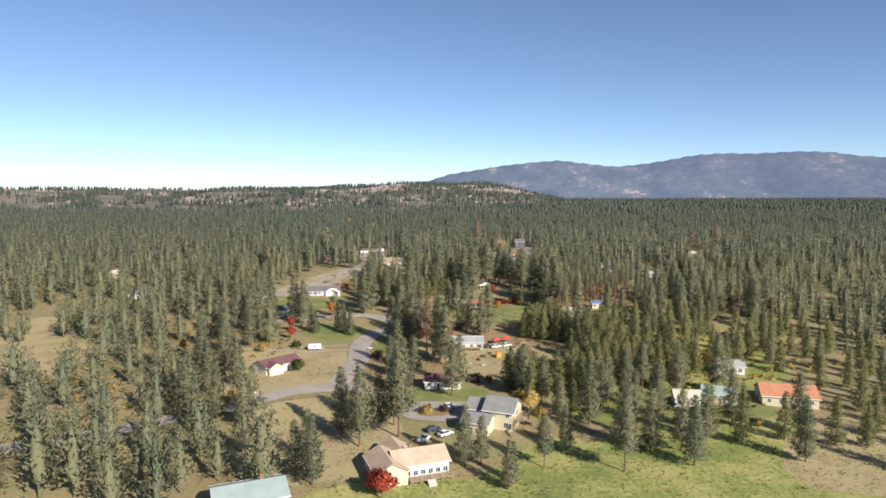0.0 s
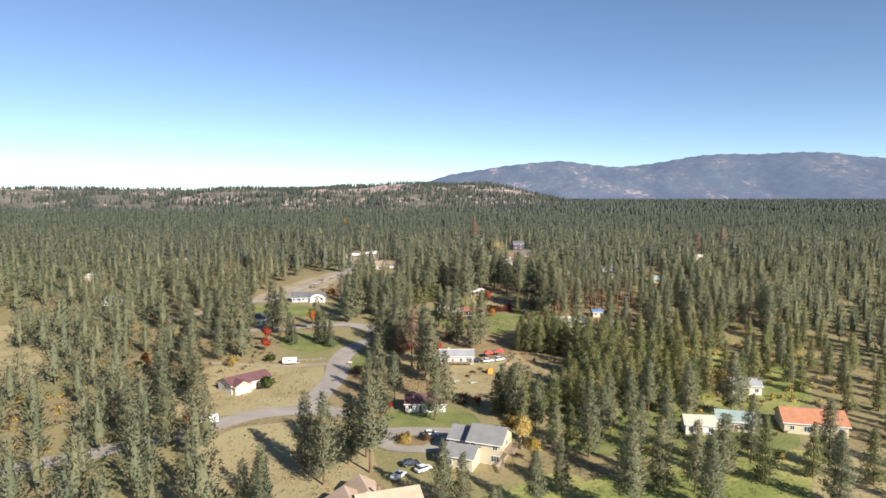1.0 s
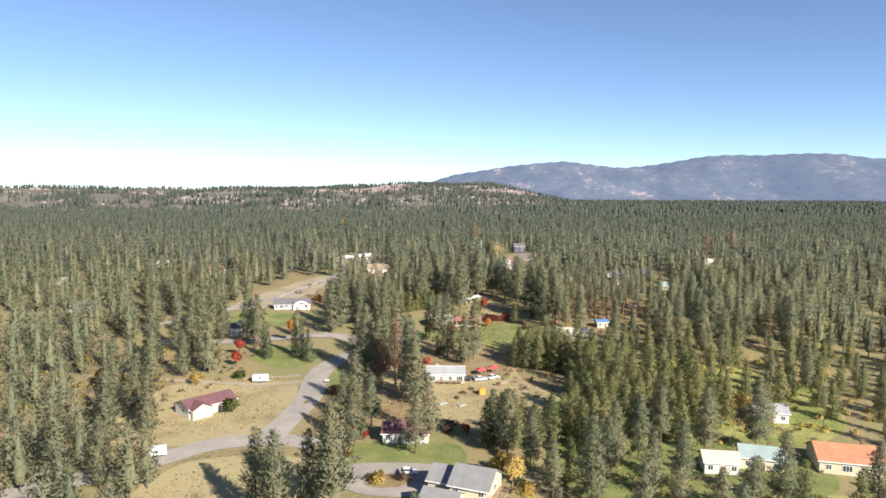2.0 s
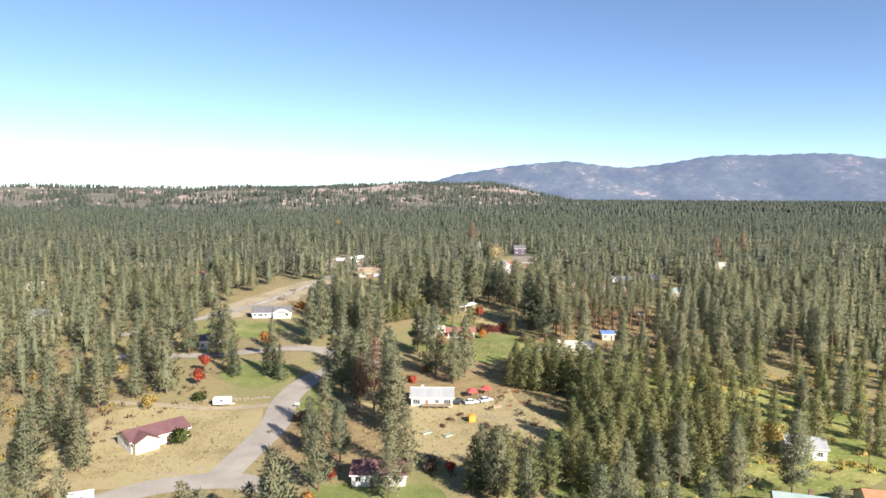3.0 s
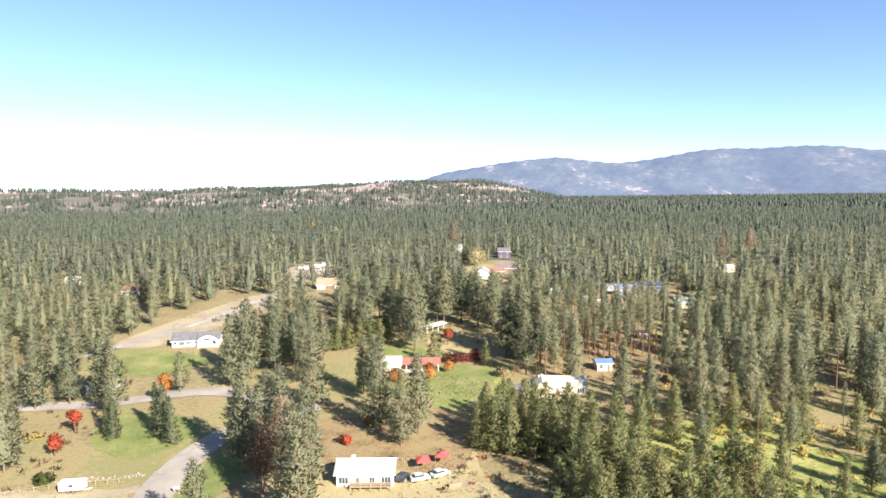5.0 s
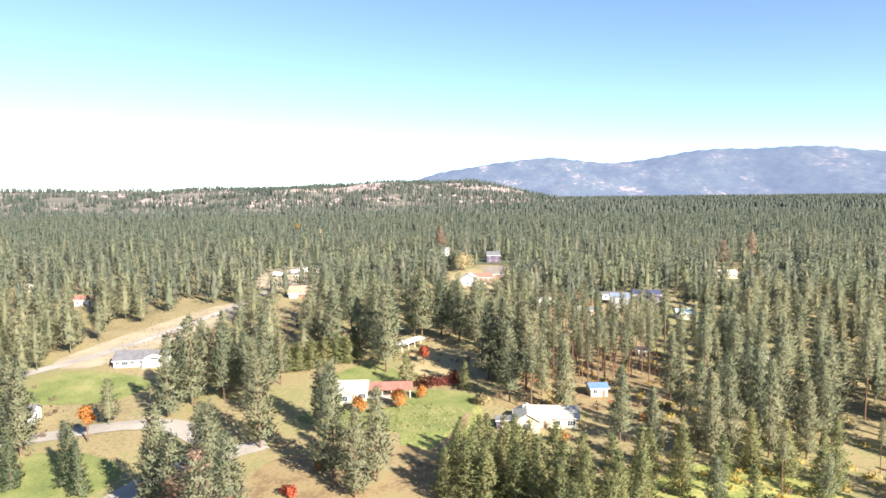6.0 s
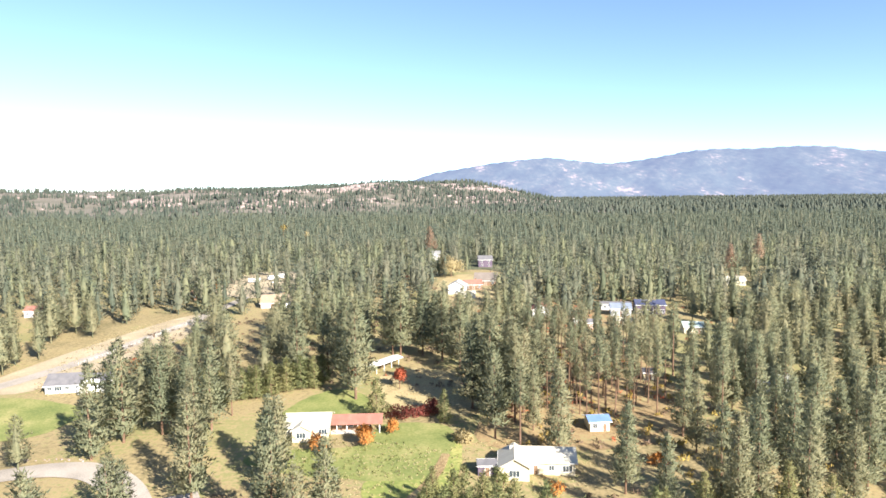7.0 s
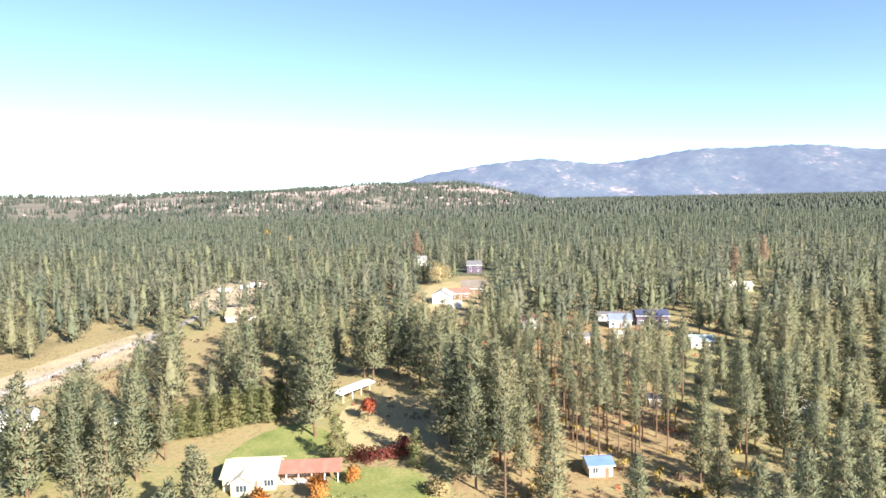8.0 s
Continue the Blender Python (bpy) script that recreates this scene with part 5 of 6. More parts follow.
for k in range(14):
    box(bm, 7.6, -4.5 - 0.28 * (k + 1), 2.7 - 0.2 * k - 0.06, 8.8, -4.5 - 0.28 * k, 2.7 - 0.2 * k)
for sx in (7.5, 8.8):
    tube(bm, (sx, -4.4, 3.6), (sx, -8.5, 0.8), 0.05, 0.05, 5)
part("stairs", bm, M["wood"], h2)

# the white house behind the lawn
h3 = house("white_cottage", 1, 220, 0, "low white house with plum roof behind a lawn")
block(h3, I4, 12, 8, 2.7, 1.7, "white_wall", "maroon_roof", "wdWw", "ww", "ww")
chimney_part(h3, 2, 0.8, 3.6, 5.2)

# the white house with the metal roof
h4 = house("white_metal_roof_house", 11.4, 272.6, 0, "white house with bright silver metal roof and deck")
block(h4, I4, 12.5, 8, 3.0, 1.6, "white_wall", "silver_roof", "WdwW", "ww", "ww", over=0.6)
deck_part(h4, -3, -6.2, 6, -4.02, 0.9)
chimney_part(h4, -3, 0.6, 3.8, 5.2, "concrete")
part("ridge_cap", boxed(-6.9, -0.16, 4.75, 6.9, 0.16, 4.84), M["trim"], h4)

# the cream house and its shed
h5 = house("cream_house", 64, 330, -6, "cream house with pale roof among pines")
block(h5, pose(2, 0, 0), 14, 8, 3.0, 1.8, "cream_wall", "pale_roof", "WdwW", "ww", "ww")
block(h5, pose(-4.5, -3.0, 0, 0, 0, 90), 9, 6.5, 3.0, 1.8, "cream_wall", "pale_roof", "w", "", "Ww")
s5 = house("dark_shed", 53, 327, 0, "small dark grey wooden shed", "shed")
block(s5, I4, 4.2, 3.6, 2.4, 0.7, "dark_wall", "dark_roof", "d", "", "", 0.25)

s6 = house("blue_roof_shed", 84, 352, 4, "small cream shed with blue metal roof", "shed")
block(s6, I4, 5.2, 5.0, 2.7, 0.9, "cream_wall", "blue_roof", "wd", "", "", 0.5)

# the long low house with the carport
h7 = house("long_low_house", 11, 351, 2, "long low house with cream roof and red-brown wing")
block(h7, pose(-2.4, 1, 0), 11, 10, 3.0, 1.8, "cream_wall", "pale_roof", "wWdW", "ww", "ww")
block(h7, pose(-3.4, -4.2, 0, 0, 0, 90), 4.6, 4.4, 2.8, 1.2, "cream_wall", "pale_roof", "", "", "W.", 0.4)
set_local(part("wing_wall", gable_walls(9.6, 3.6, 2.5, 0.7), M["brown_wall"], h7), pose(8.0, 2.4, 0))
set_local(part("wing_roof", gable_roof(13.4, 6.6, 2.7, 1.35, 0.4), M["red_roof"], h7), pose(9.7, 1.2, 0))
for px in (5.0, 7.6, 10.4, 13.2, 16.0):
    part("post", boxed(px - 0.1, -1.9, -0.5, px + 0.1, -1.7, 2.72), M["trim"], h7)
for px, py in ((16.0, 1.2), (16.0, 4.2), (13.2, 4.2)):
    part("post", boxed(px - 0.1, py - 0.1, -0.5, px + 0.1, py + 0.1, 2.75), M["trim"], h7)
for px in (5.4, 8.4, 11.4):
    window_part(h7, pose(px, 0.6, 1.5), 1.1, 1.1)
part("veranda_floor", boxed(3.3, -1.9, -0.4, 12.9, 0.58, 0.12), M["concrete"], h7)

# the white open sided shed on the bank
w9 = house("white_carport", 24, 403, 56, "long open shed with white metal roof and posts", "carport")
bm = gable_roof(15, 4.4, 2.7, 0.5, 0.3, 0.12)
part("roof", bm, M["trim"], w9)
for px in (-6, -2, 2, 6):
    for py in (-1.8, 1.8):
        part("post", boxed(px - 0.08, py - 0.08, -0.6, px + 0.08, py + 0.08, 2.72), M["trim"], w9)

# the arched house on the west lane
h13 = house("arched_house", -71.5, 388, 10, "long house with grey roof and white arched front")
block(h13, pose(-2.5, 0, 0), 10, 9, 2.5, 2.5, "grey_wall", "dark_roof", "wWw.", "ww", "ww")
block(h13, pose(6.6, -1.5, 0), 8, 8.2, 2.7, 2.2, "white_wall", "dark_roof", "gw", "", "ww")
bm = bmesh.new()
N = 14
outer = [(2.4 + 4.0 * (1 - math.cos(math.pi * k / N)), 1.2 + 3.2 * math.sin(math.pi * k / N)) for k in range(N + 1)]
inner = [(3.1 + 3.3 * (1 - math.cos(math.pi * k / N)), 1.0 + 2.4 * math.sin(math.pi * k / N)) for k in range(N + 1)]
rows = [[bm.verts.new((px, yy, pz)) for px, pz in line] for line, yy in ((outer, -6.6), (inner, -6.6), (inner, -6.1), (outer, -6.1))]
for a in range(4):
    for k in range(N):
        bm.faces.new((rows[a][k], rows[a][k + 1], rows[(a + 1) % 4][k + 1], rows[(a + 1) % 4][k]))
box(bm, 2.4, -6.6, -0.5, 3.1, -6.1, 1.2)
box(bm, 9.7, -6.6, -0.5, 10.4, -6.1, 1.2)
bmesh.ops.recalc_face_normals(bm, faces=bm.faces)
part("arch", bm, M["trim"], h13, "white rendered arch over the entrance")

h14 = house("maroon_roof_house", -61, 241, 48, "white house with dark maroon roof in a dry yard")
block(h14, I4, 15, 8.5, 2.8, 1.8, "white_wall", "maroon_roof", "wWdw", "ww", "WW")
block(h14, pose(-4.2, -3.4, 0, 0, 0, 90), 5.4, 6.0, 2.7, 1.5, "cream_wall", "maroon_roof", "", "", "g.", 0.4)

plain = [
    # name, east, north, turn, length, depth, wall height, rise, wall, roof, front, label
    ("white_house", -80, 334, 10, 8, 7, 3.4, 1.8, "white_wall", "dark_roof", "wdw", "small white house behind yard trees"),
    ("green_roof_house", -41, 138, 24, 15, 11, 3.0, 2.0, "cream_wall", "green_roof", "wWdw", "house with broad grey-green metal roof"),
    ("terracotta_house", 110, 204, -14, 16, 11, 3.0, 2.6, "cream_wall", "orange_roof", "wWdw", "cream house with orange-red roof"),
    ("white_house", 78, 203, -8, 8, 6, 2.9, 1.7, "white_wall", "pale_roof", "wdw", "pale house with light roof under pines"),
    ("pale_green_house", 89, 205, -16, 10, 7, 3.0, 1.9, "cream_wall", "green_roof", "wdW", "cream house with pale green roof on the lawn"),
    ("pale_house", 106, 236, -12, 9, 7, 3.0, 1.7, "white_wall", "silver_roof", "wdw", "pale house with light metal roof"),
    ("white_gabled_house", 54, 543, 80, 10, 9, 4.6, 2.4, "white_wall", "silver_roof", "w.w", "white two storey house with a gable front"),
    ("red_roof_house", 63, 556, 5, 10, 8, 3.0, 2.2, "brown_wall", "red_roof", "wdw", "brown house with bright red roof"),
    ("taupe_roof_house", 72, 572, -8, 13, 12, 2.8, 4.0, "brown_wall", "taupe_roof", "wdw", "house with steep taupe shingle roof"),
    ("white_garage", 60, 531, 0, 6, 5, 2.6, 1.0, "white_wall", "pale_roof", "g", "small white garage with pale roof"),
    ("white_gabled_house", 90, 480, 84, 9, 8, 3.6, 2.2, "white_wall", "red_roof", "w.w", "white house with gable end and red roof"),
    ("blue_grey_house", 127, 482, -10, 9, 8, 3.2, 2.0, "grey_wall", "blue_grey_roof", "wdw", "grey house with blue-grey roof"),
    ("plum_house", 141, 484, -8, 13, 9, 4.2, 1.8, "dark_wall", "navy_roof", "WwdW", "dark plum house with navy roof"),
    ("grey_cabin", 108, 457, 8, 6, 5, 2.5, 1.2, "brown_wall", "dark_roof", "dw", "small weathered grey-brown cabin"),
    ("white_shed", 103, 462, 0, 3.5, 3, 2.3, 0.7, "white_wall", "pale_roof", "d", "small white wooden garden shed"),
    ("yellow_shed", 121, 461, -4, 4, 4, 2.5, 0.9, "cream_wall", "pale_roof", "d", "small cream wooden garden shed"),
    ("long_grey_house", 128, 494, -6, 14, 6, 2.8, 0.8, "grey_wall", "dark_roof", "wwww", "long grey mobile home"),
    ("tan_barn", -38, 513, 6, 15, 14, 2.4, 3.2, "brown_wall", "wood", "g.g", "broad brown barn with weathered tan roof"),
    ("plum_house", 78, 658, 0, 10, 9, 5.4, 2.6, "dark_wall", "dark_roof", "ww", "tall dark plum house under pines"),
    ("white_house", 42, 706, 0, 7, 7, 5.0, 2.0, "white_wall", "grey_roof", "ww", "tall white house among pines"),
    ("brown_cabin", -91, 536, 4, 10, 7, 2.8, 1.8, "brown_wall", "brown_wall", "wdw", "brown wooden cabin with porch"),
    ("red_house", -146, 492, 6, 9, 7, 3.0, 1.8, "white_wall", "red_roof", "wdw", "small white house with red roof"),
    ("cream_house", -202, 536, 4, 10, 7, 3.0, 1.8, "cream_wall", "pale_roof", "wdw", "cream house in the western woods"),
    ("pale_house", -228, 452, 4, 12, 8, 3.0, 1.8, "cream_wall", "pale_roof", "wdw", "long pale house in the western woods"),
    ("grey_house", -175, 378, 6, 11, 8, 3.0, 1.8, "white_wall", "grey_roof", "wdw", "grey roofed house in the western woods"),
    ("pale_house", 215, 560, -6, 12, 8, 3.0, 1.8, "cream_wall", "pale_roof", "wdw", "cream house in the eastern woods"),
    ("cream_house", 147, 448, -6, 8, 6, 3.0, 1.6, "cream_wall", "green_roof", "wd", "cream house with green roof under pines"),
    ("small_shed", 110, 390, -6, 4, 4, 2.5, 1.0, "cream_wall", "dark_roof", "d", "small cream shed in the wood"),
    ("white_house", 143, 378, -10, 10, 8, 3.0, 1.8, "white_wall", "silver_roof", "wdw", "pale house in the eastern woods"),
]
for nm, x, y, turn, L, W, h, rise, wall, roof, front, label in plain:
    cat = "shed" if "shed" in nm or "barn" in nm else "house"
    hh = house(nm, x, y, turn, label, cat)
    block(hh, I4, L, W, h, rise, wall, roof, front, "w.w" if L > 7 else "", "ww" if W > 6 else "", 0.45 if L > 6 else 0.25, 2 if h > 4.5 else 1)
    if L > 8 and h < 4.5:
        chimney_part(hh, L * 0.2, W * 0.15, h, h + rise + 0.7)


# ---------------------------------------------------------------- vehicles and yard things
def wheel(parent, x, y, r=0.34):
    bm = bmesh.new()
    tube(bm, (x, y - 0.11, r), (x, y + 0.11, r), r, r, 14)
    t = part("wheel", bm, M["tyre"], parent)
    bm = bmesh.new()
    tube(bm, (x, y - 0.125, r), (x, y + 0.125, r), r * 0.6, r * 0.6, 10)
    part("rim", bm, M["steel"], t)


def prism(profile, half, inset=0.0):
    """A body pressed along y from a side profile of (x, z)."""
    bm = bmesh.new()
    sides = [[bm.verts.new((x, s * (half - (inset if z > profile[0][1] + 0.5 else 0)), z)) for x, z in profile] for s in (-1, 1)]
    n = len(profile)
    bm.faces.new(sides[0])
    bm.faces.new(list(reversed(sides[1])))
    for i in range(n):
        j = (i + 1) % n
        bm.faces.new((sides[0][j], sides[0][i], sides[1][i], sides[1][j]))
    bmesh.ops.recalc_face_normals(bm, faces=bm.faces)
    return bm


def car(name, x, y, turn, paint, label, pickup=False):
    root = new(name)
    root.matrix_basis = pose(x, y, gz(x, y) + 0.14, 0, 0, turn)
    body = prism([(-2.2, 0.35), (2.15, 0.35), (2.2, 0.62), (2.0, 0.85), (0.95, 0.98), (-2.15, 1.0), (-2.25, 0.7)], 0.88)
    part("body", body, M[paint], root)
    if pickup:
        cab = prism([(-0.6, 0.985), (0.95, 0.97), (0.45, 1.62), (-0.45, 1.66)], 0.78, 0.1)
        bed = boxed(-2.1, -0.86, 1.002, -0.7, 0.86, 1.15)
        part("bed", bed, M[paint], root)
    else:
        cab = prism([(-1.95, 0.985), (1.0, 0.97), (0.35, 1.48), (-1.35, 1.50)], 0.78, 0.12)
    part("cabin", cab, M["glass"], root)
    part("roof", boxed(-1.3 if not pickup else -0.45, -0.68, 1.505 if not pickup else 1.655, 0.32 if not pickup else 0.42, 0.68, 1.56 if not pickup else 1.71), M[paint], root)
    for wx in (-1.35, 1.4):
        for wy in (-0.8, 0.8):
            wheel(root, wx, wy)
    for sy in (-0.6, 0.6):
        part("headlight", boxed(2.16, sy - 0.2, 0.6, 2.225, sy + 0.2, 0.76), M["trim"], root)
    return tagged(root, label, "car")


car("dark_car", 19.5, 272, 70, "car_dark", "dark blue car parked beside the white house")
car("white_car", 23.5, 271.5, 20, "car_white", "white car parked in the dry yard")
car("white_car", 28, 273.5, 35, "car_white", "white car parked under a red canopy")
car("red_car", -44, 361, 5, "car_red", "dark red car parked at the lane edge")
car("white_pickup", -38, 386, 30, "car_white", "white pickup in the bare yard", True)
car("white_car", 3, 197, 0, "car_white", "white car on the asphalt driveway")
car("dark_pickup", 84, 540, 10, "car_dark", "dark pickup parked in a far yard", True)
car("white_car", 92, 545, 80, "car_white", "white car parked in a far yard")
car("white_car", -57, 585, 40, "car_white", "white car parked in the gravel lot")
car("dark_car", 128, 466, 15, "car_dark", "dark car parked by far sheds")
car("dark_car", -1.5, 178.5, 20, "car_dark", "dark blue car parked behind the tan roofed house")
car("white_car", 1.8, 175.5, 40, "car_white", "white car parked behind the tan roofed house")
car("dark_pickup", 16.5, 279.5, 80, "car_dark", "dark pickup parked behind the metal roofed house", True)
car("white_pickup", -4, 172, 60, "car_white", "white pickup beside the tan roofed house", True)


def canopy(x, y, turn, size, label):
    """A pitched cloth canopy on four legs."""
    root = new("shade_canopy")
    root.matrix_basis = pose(x, y, gz(x, y), 0, 0, turn)
    bm = bmesh.new()
    s = size / 2
    low = [bm.verts.new((sx * s, sy * s, 2.2)) for sx, sy in ((-1, -1), (1, -1), (1, 1), (-1, 1))]
    hem = [bm.verts.new((sx * s * 1.02, sy * s * 1.02, 1.95)) for sx, sy in ((-1, -1), (1, -1), (1, 1), (-1, 1))]
    peak = bm.verts.new((0, 0, 3.1))
    for i in range(4):
        bm.faces.new((low[i], low[(i + 1) % 4], peak))
        bm.faces.new((hem[i], hem[(i + 1) % 4], low[(i + 1) % 4], low[i]))
    part("canopy", bm, M["canvas_red"], root)
    for sx in (-1, 1):
        for sy in (-1, 1):
            bm = bmesh.new()
            tube(bm, (sx * s * 0.96, sy * s * 0.96, -0.1), (sx * s * 0.96, sy * s * 0.96, 2.18), 0.04, 0.04, 5)
            part("leg", bm, M["steel"], root)
    return tagged(root, label, "canopy")


canopy(24, 277.5, 10, 3.2, "red cloth canopy on thin metal legs")
canopy(28.5, 280, -12, 3.0, "faded red cloth canopy on metal legs")


def storage_box(x, y, turn):
    root = new("orange_storage_box")
    root.matrix_basis = pose(x, y, gz(x, y) + 0.05, 0, 0, turn)
    part("body", boxed(-0.95, -0.8, 0.12, 0.95, 0.8, 1.75, bevel=0.05), M["orange_paint"], root)
    part("lid", prism([(-1.02, 1.76), (1.02, 1.76), (1.02, 1.86), (0, 2.15), (-1.02, 1.86)], 0.86), M["orange_paint"], root)
    for sy in (-0.6, 0.6):
        part("skid", boxed(-0.9, sy - 0.08, 0, 0.9, sy + 0.08, 0.118), M["wood"], root)
    part("door", boxed(-0.4, -0.84, 0.2, 0.4, -0.803, 1.6), M["orange_paint"], root)
    return tagged(root, "bright orange storage hut standing in dry grass", "hut")


storage_box(23.2, 257, 12)


def garden_bed(x, y, turn):
    root = new("raised_garden_bed")
    root.matrix_basis = pose(x, y, gz(x, y) + 0.03, 0, 0, turn)
    for px0, py0, px1, py1 in ((-1.4, -0.6, 1.4, -0.52), (-1.4, 0.52, 1.4, 0.6), (-1.4, -0.515, -1.32, 0.515), (1.32, -0.515, 1.4, 0.515)):
        part("board", boxed(px0, py0, -0.1, px1, py1, 0.42), M["green_roof"], root)
    part("soil", boxed(-1.31, -0.51, -0.1, 1.31, 0.51, 0.33), M["ground"], root)
    return tagged(root, "raised garden bed with green painted boards", "garden bed", "raised beds in the yard")


garden_bed(10.5, 248, 35)
garden_bed(16.5, 246.5, 40)


def trailer(name, x, y, turn, ln, h, label):
    root = new(name)
    root.matrix_basis = pose(x, y, gz(x, y) + 0.1, 0, 0, turn)
    part("body", boxed(-ln / 2, -1.1, 0.55, ln / 2, 1.1, h, bevel=0.12), M["car_white"], root)
    for wx in (-0.5, 0.4):
        for wy in (-0.95, 0.95):
            wheel(root, wx, wy, 0.33)
    bm = bmesh.new()
    tube(bm, (ln / 2 - 0.2, -0.6, 0.5), (ln / 2 + 1.2, 0, 0.45), 0.05, 0.05, 5)
    tube(bm, (ln / 2 - 0.2, 0.6, 0.5), (ln / 2 + 1.2, 0, 0.45), 0.05, 0.05, 5)
    part("drawbar", bm, M["steel"], root)
    at = pose(0, -1.1, 1.7)
    window_part(root, at, 1.0, 0.6, 0)
    return tagged(root, label, "trailer")


trailer("camping_trailer", -52, 267, 8, 5.2, 2.5, "white camping trailer parked in a dry yard")
trailer("box_trailer", -57, 603, 20, 6, 3.0, "white box trailer in the gravel lot")
trailer("box_trailer", -70, 586, -10, 7, 2.8, "long white trailer in the gravel lot")
trailer("box_trailer", -62, 597, 35, 5, 2.6, "white trailer in the gravel lot")
trailer("camping_trailer", -61, 207, 24, 5, 2.5, "white camping trailer beside the street")


def rail_fence(points, label, mat="wood"):
    """Posts with two rails between them."""
    root = new("rail_fence")
    x0, y0 = points[0]
    z0 = gz(x0, y0)
    root.matrix_basis = pose(x0, y0, z0)
    spots = []
    for (ax, ay), (bx, by) in zip(points, points[1:]):
        n = max(1, round(math.hypot(bx - ax, by - ay) / 2.6))
        spots += [(ax + (bx - ax) * k / n, ay + (by - ay) * k / n) for k in range(n)]
    spots.append(points[-1])
    tops = []
    for px, py in spots:
        z = gz(px, py) - z0
        part("post", boxed(px - x0 - 0.08, py - y0 - 0.08, z - 0.4, px - x0 + 0.08, py - y0 + 0.08, z + 1.15), M[mat], root)
        tops.append(Vector((px - x0, py - y0, z)))
    for a, b in zip(tops, tops[1:]):
        for up in (0.5, 0.95):
            bm = bmesh.new()
            tube(bm, a + Vector((0, 0, up)), b + Vector((0, 0, up)), 0.04, 0.04, 5)
            part("rail", bm, M[mat], root)
    return tagged(root, label, "fence")


rail_fence([(12, 231), (20, 230.5), (27, 232)], "weathered wooden rail fence behind shrubs")
rail_fence([(30, 234), (40, 238), (48, 238)], "pale wooden rail fence at the wood edge")
rail_fence([(-84, 412), (-76, 438), (-68, 470)], "pale rail fence along the gravel lane", "concrete")
rail_fence([(-70, 262), (-58, 268), (-44, 271)], "weathered wooden rail fence along the yard")


def mailbox(x, y):
    root = new("mailbox_stand")
    root.matrix_basis = pose(x, y, gz(x, y), 0, 0, 15)
    for sx in (-0.5, 0.5):
        part("post", boxed(sx - 0.06, -0.06, -0.3, sx + 0.06, 0.06, 1.0), M["wood"], root)
    for k in range(3):
        bx = -0.7 + 0.48 * k
        bm = bmesh.new()
        box(bm, bx, -0.3, 1.004, bx + 0.4, 0.3, 1.25)
        tube(bm, (bx + 0.2, -0.3, 1.25), (bx + 0.2, 0.3, 1.25), 0.2, 0.2, 10)
        part("mailbox", bm, M["trim"], root)
    return tagged(root, "white mailboxes on a wooden stand by the street", "mailbox")


mailbox(-29, 266)

def verge_stones(lines):
    """Small field stones and clods along the edges of the street and the drive."""
    rng = np.random.default_rng(31)
    verts, tris = [], []
    for (ax, ay), (bx, by), count in lines:
        for _ in range(count):
            f = rng.random()
            x, y = ax + (bx - ax) * f + rng.normal(0, 0.5), ay + (by - ay) * f + rng.normal(0, 0.5)
            r, z, k = rng.uniform(0.12, 0.34), gz(x, y), len(verts)
            for q in range(6):
                a = math.pi * q / 3
                w = r * rng.uniform(0.8, 1.2)
                verts.append((x + w * math.cos(a), y + w * math.sin(a), z - 0.05))
            for q in range(6):
                a = math.pi * (q + 0.4) / 3
                w = r * rng.uniform(0.5, 0.8)
                verts.append((x + w * math.cos(a), y + w * math.sin(a), z + r * rng.uniform(0.6, 1.0)))
            for q in range(6):
                a0, a1 = k + q, k + (q + 1) % 6
                tris.extend([(a0, a1, a1 + 6), (a0, a1 + 6, a0 + 6)])
            tris.extend([(k + 6, k + 6 + q, k + 7 + q) for q in range(1, 5)])
    return tagged(new("verge_stones", arrays_mesh("verge_stones", verts, tris, M["rock"])), "pale field stones along the street verge", "stones", kind="stuff")


verge_stones([((-62, 271), (-40, 275), 60), ((-56, 219), (-40, 224), 36), ((-29, 258), (-28, 282), 24), ((-84, 400), (-74, 432), 40), ((-40, 336), (-56, 337), 20)])

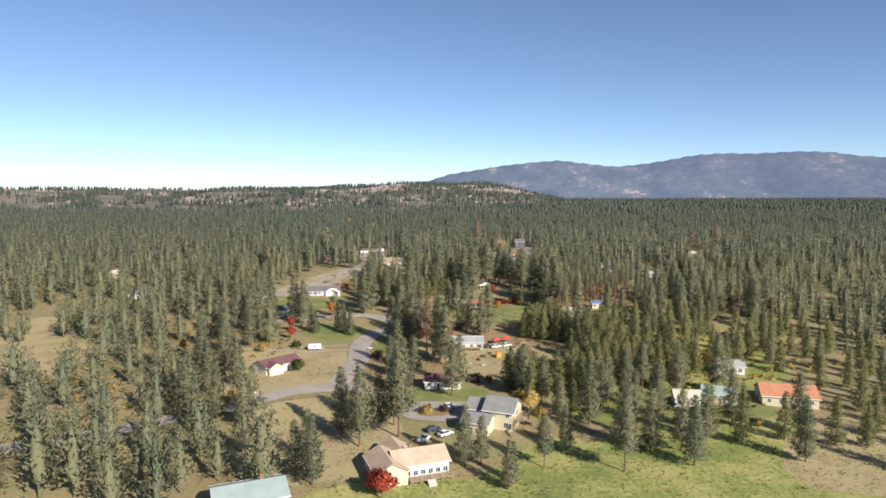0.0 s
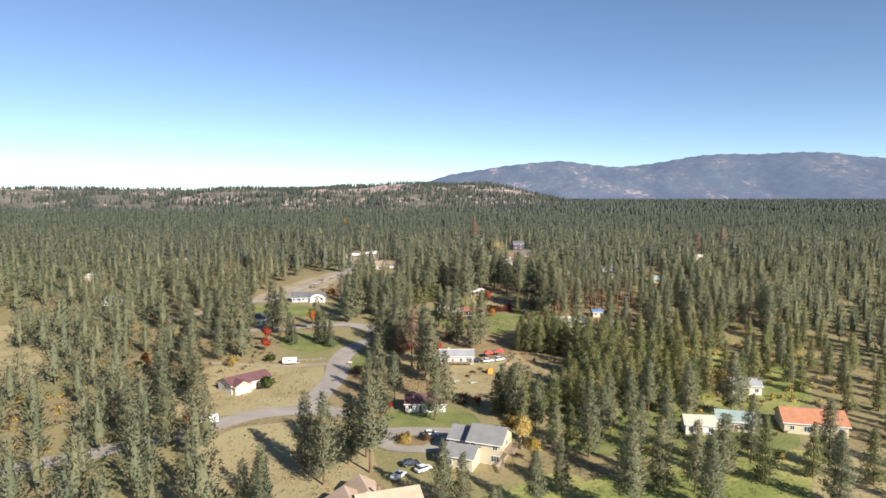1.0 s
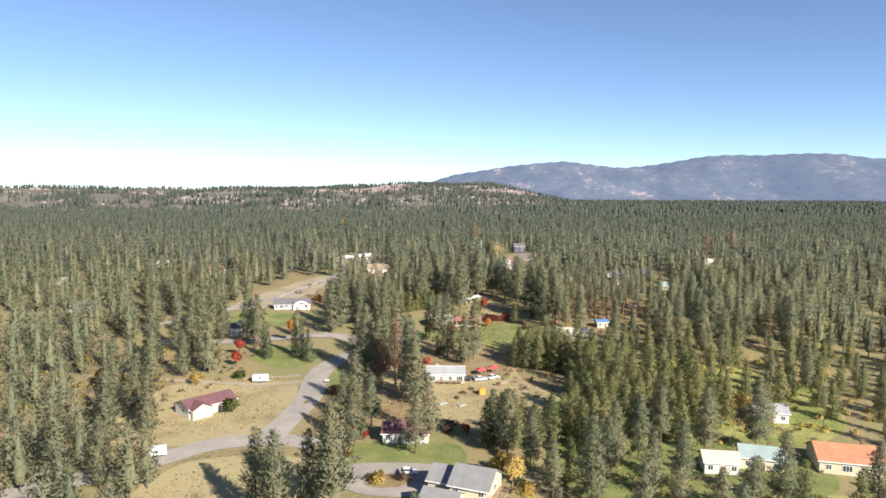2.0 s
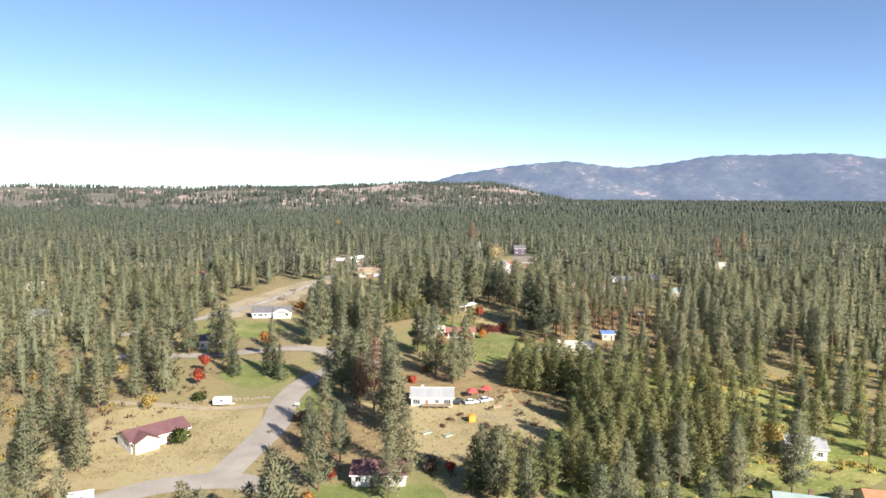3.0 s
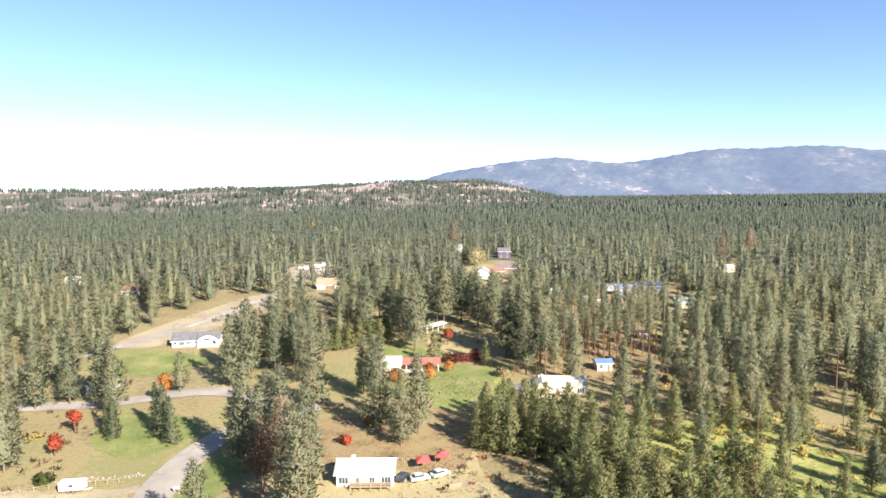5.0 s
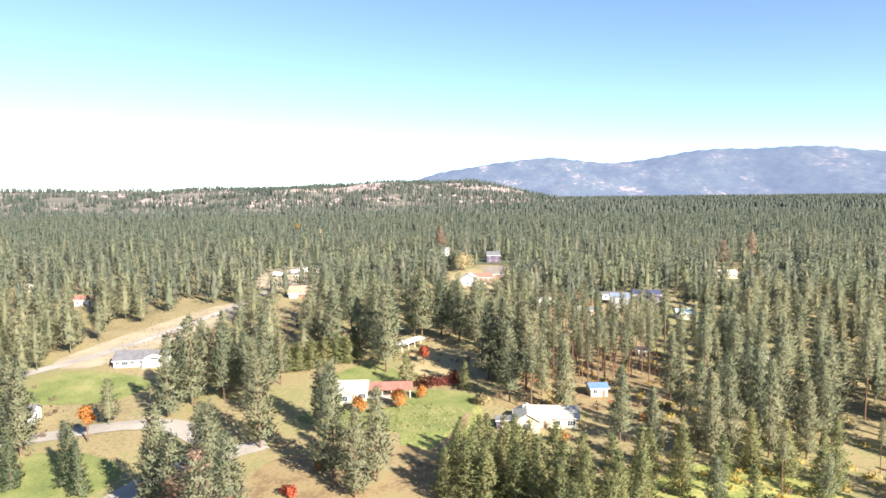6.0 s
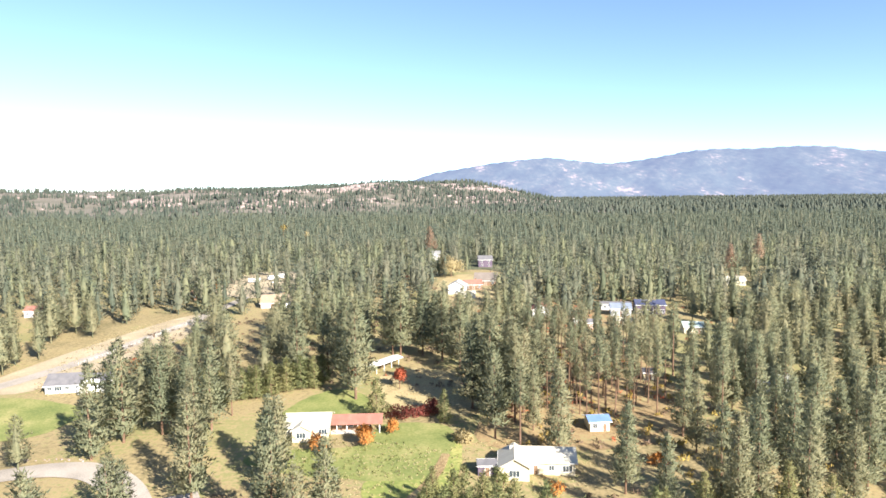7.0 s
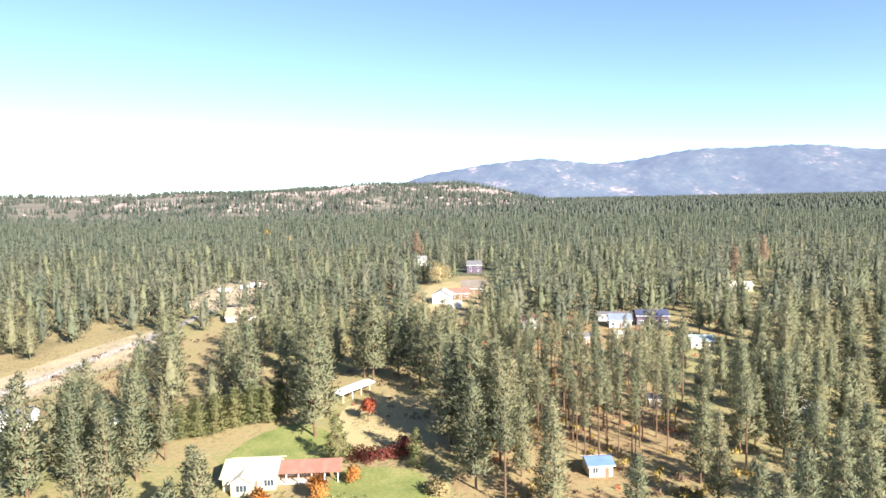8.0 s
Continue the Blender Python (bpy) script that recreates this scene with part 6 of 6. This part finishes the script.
rail_fence([(-14, 433), (-4, 430), (8, 428)], "weathered wooden rail fence under pines")
rail_fence([(-38, 398), (-26, 402), (-12, 407)], "weathered wooden rail fence by a clearing")


def brush_pile(x, y, r, seed):
    root = new("brush_pile")
    root.matrix_basis = pose(x, y, gz(x, y), 0, 0, seed * 40)
    rng = random.Random(seed)
    for k in range(9):
        a, ln = rng.uniform(0, 6.3), r * rng.uniform(0.8, 1.4)
        cx, cy = rng.uniform(-0.3, 0.3) * r, rng.uniform(-0.3, 0.3) * r
        bm = bmesh.new()
        tube(bm, (cx - math.cos(a) * ln / 2, cy - math.sin(a) * ln / 2, rng.uniform(0.05, 0.3)), (cx + math.cos(a) * ln / 2, cy + math.sin(a) * ln / 2, rng.uniform(0.2, 0.7)), 0.07, 0.04, 5)
        part("branch", bm, M["bark"], root)
    v, t, nn = leaf_cloud(seed, [(0, 0, 0.35, r * 0.5), (r * 0.4, 0.1, 0.3, r * 0.4), (-r * 0.4, -0.1, 0.3, r * 0.4)], 160, 0.35)
    v[:, 2] = np.maximum(v[:, 2] * 0.8, 0.04)
    o = new("twigs", arrays_mesh("twigs", v, t, M["bare_twig"], nn))
    o.parent = root
    return tagged(root, "heap of cut brush on dry grass", "brush pile", "brush piles in the yard")


for k, (x, y, r) in enumerate(((17, 258, 1.6), (20, 262, 1.4), (27, 254, 1.8), (15, 253, 1.3))):
    brush_pile(x, y, r, 40 + k)


def wood_stack(x, y, turn, rows, per):
    root = new("firewood_stack")
    root.matrix_basis = pose(x, y, gz(x, y) + 0.05, 0, 0, turn)
    bm = bmesh.new()
    tube(bm, (0, -0.22, 0), (0, 0.22, 0), 0.095, 0.095, 7)
    first = part("log", bm, M["wood"], root)
    first.location = (0, 0, 0.1)
    for j in range(rows):
        for i in range(per):
            if i or j:
                o = new("log", first.data)
                o.parent = root
                o.location = ((i + 0.5 * (j % 2)) * 0.2, 0, 0.1 + j * 0.175)
    return tagged(root, "stack of split firewood logs in the yard", "firewood stack")


wood_stack(30, 268, 20, 5, 14)
wood_stack(21.5, 281, 10, 5, 12)
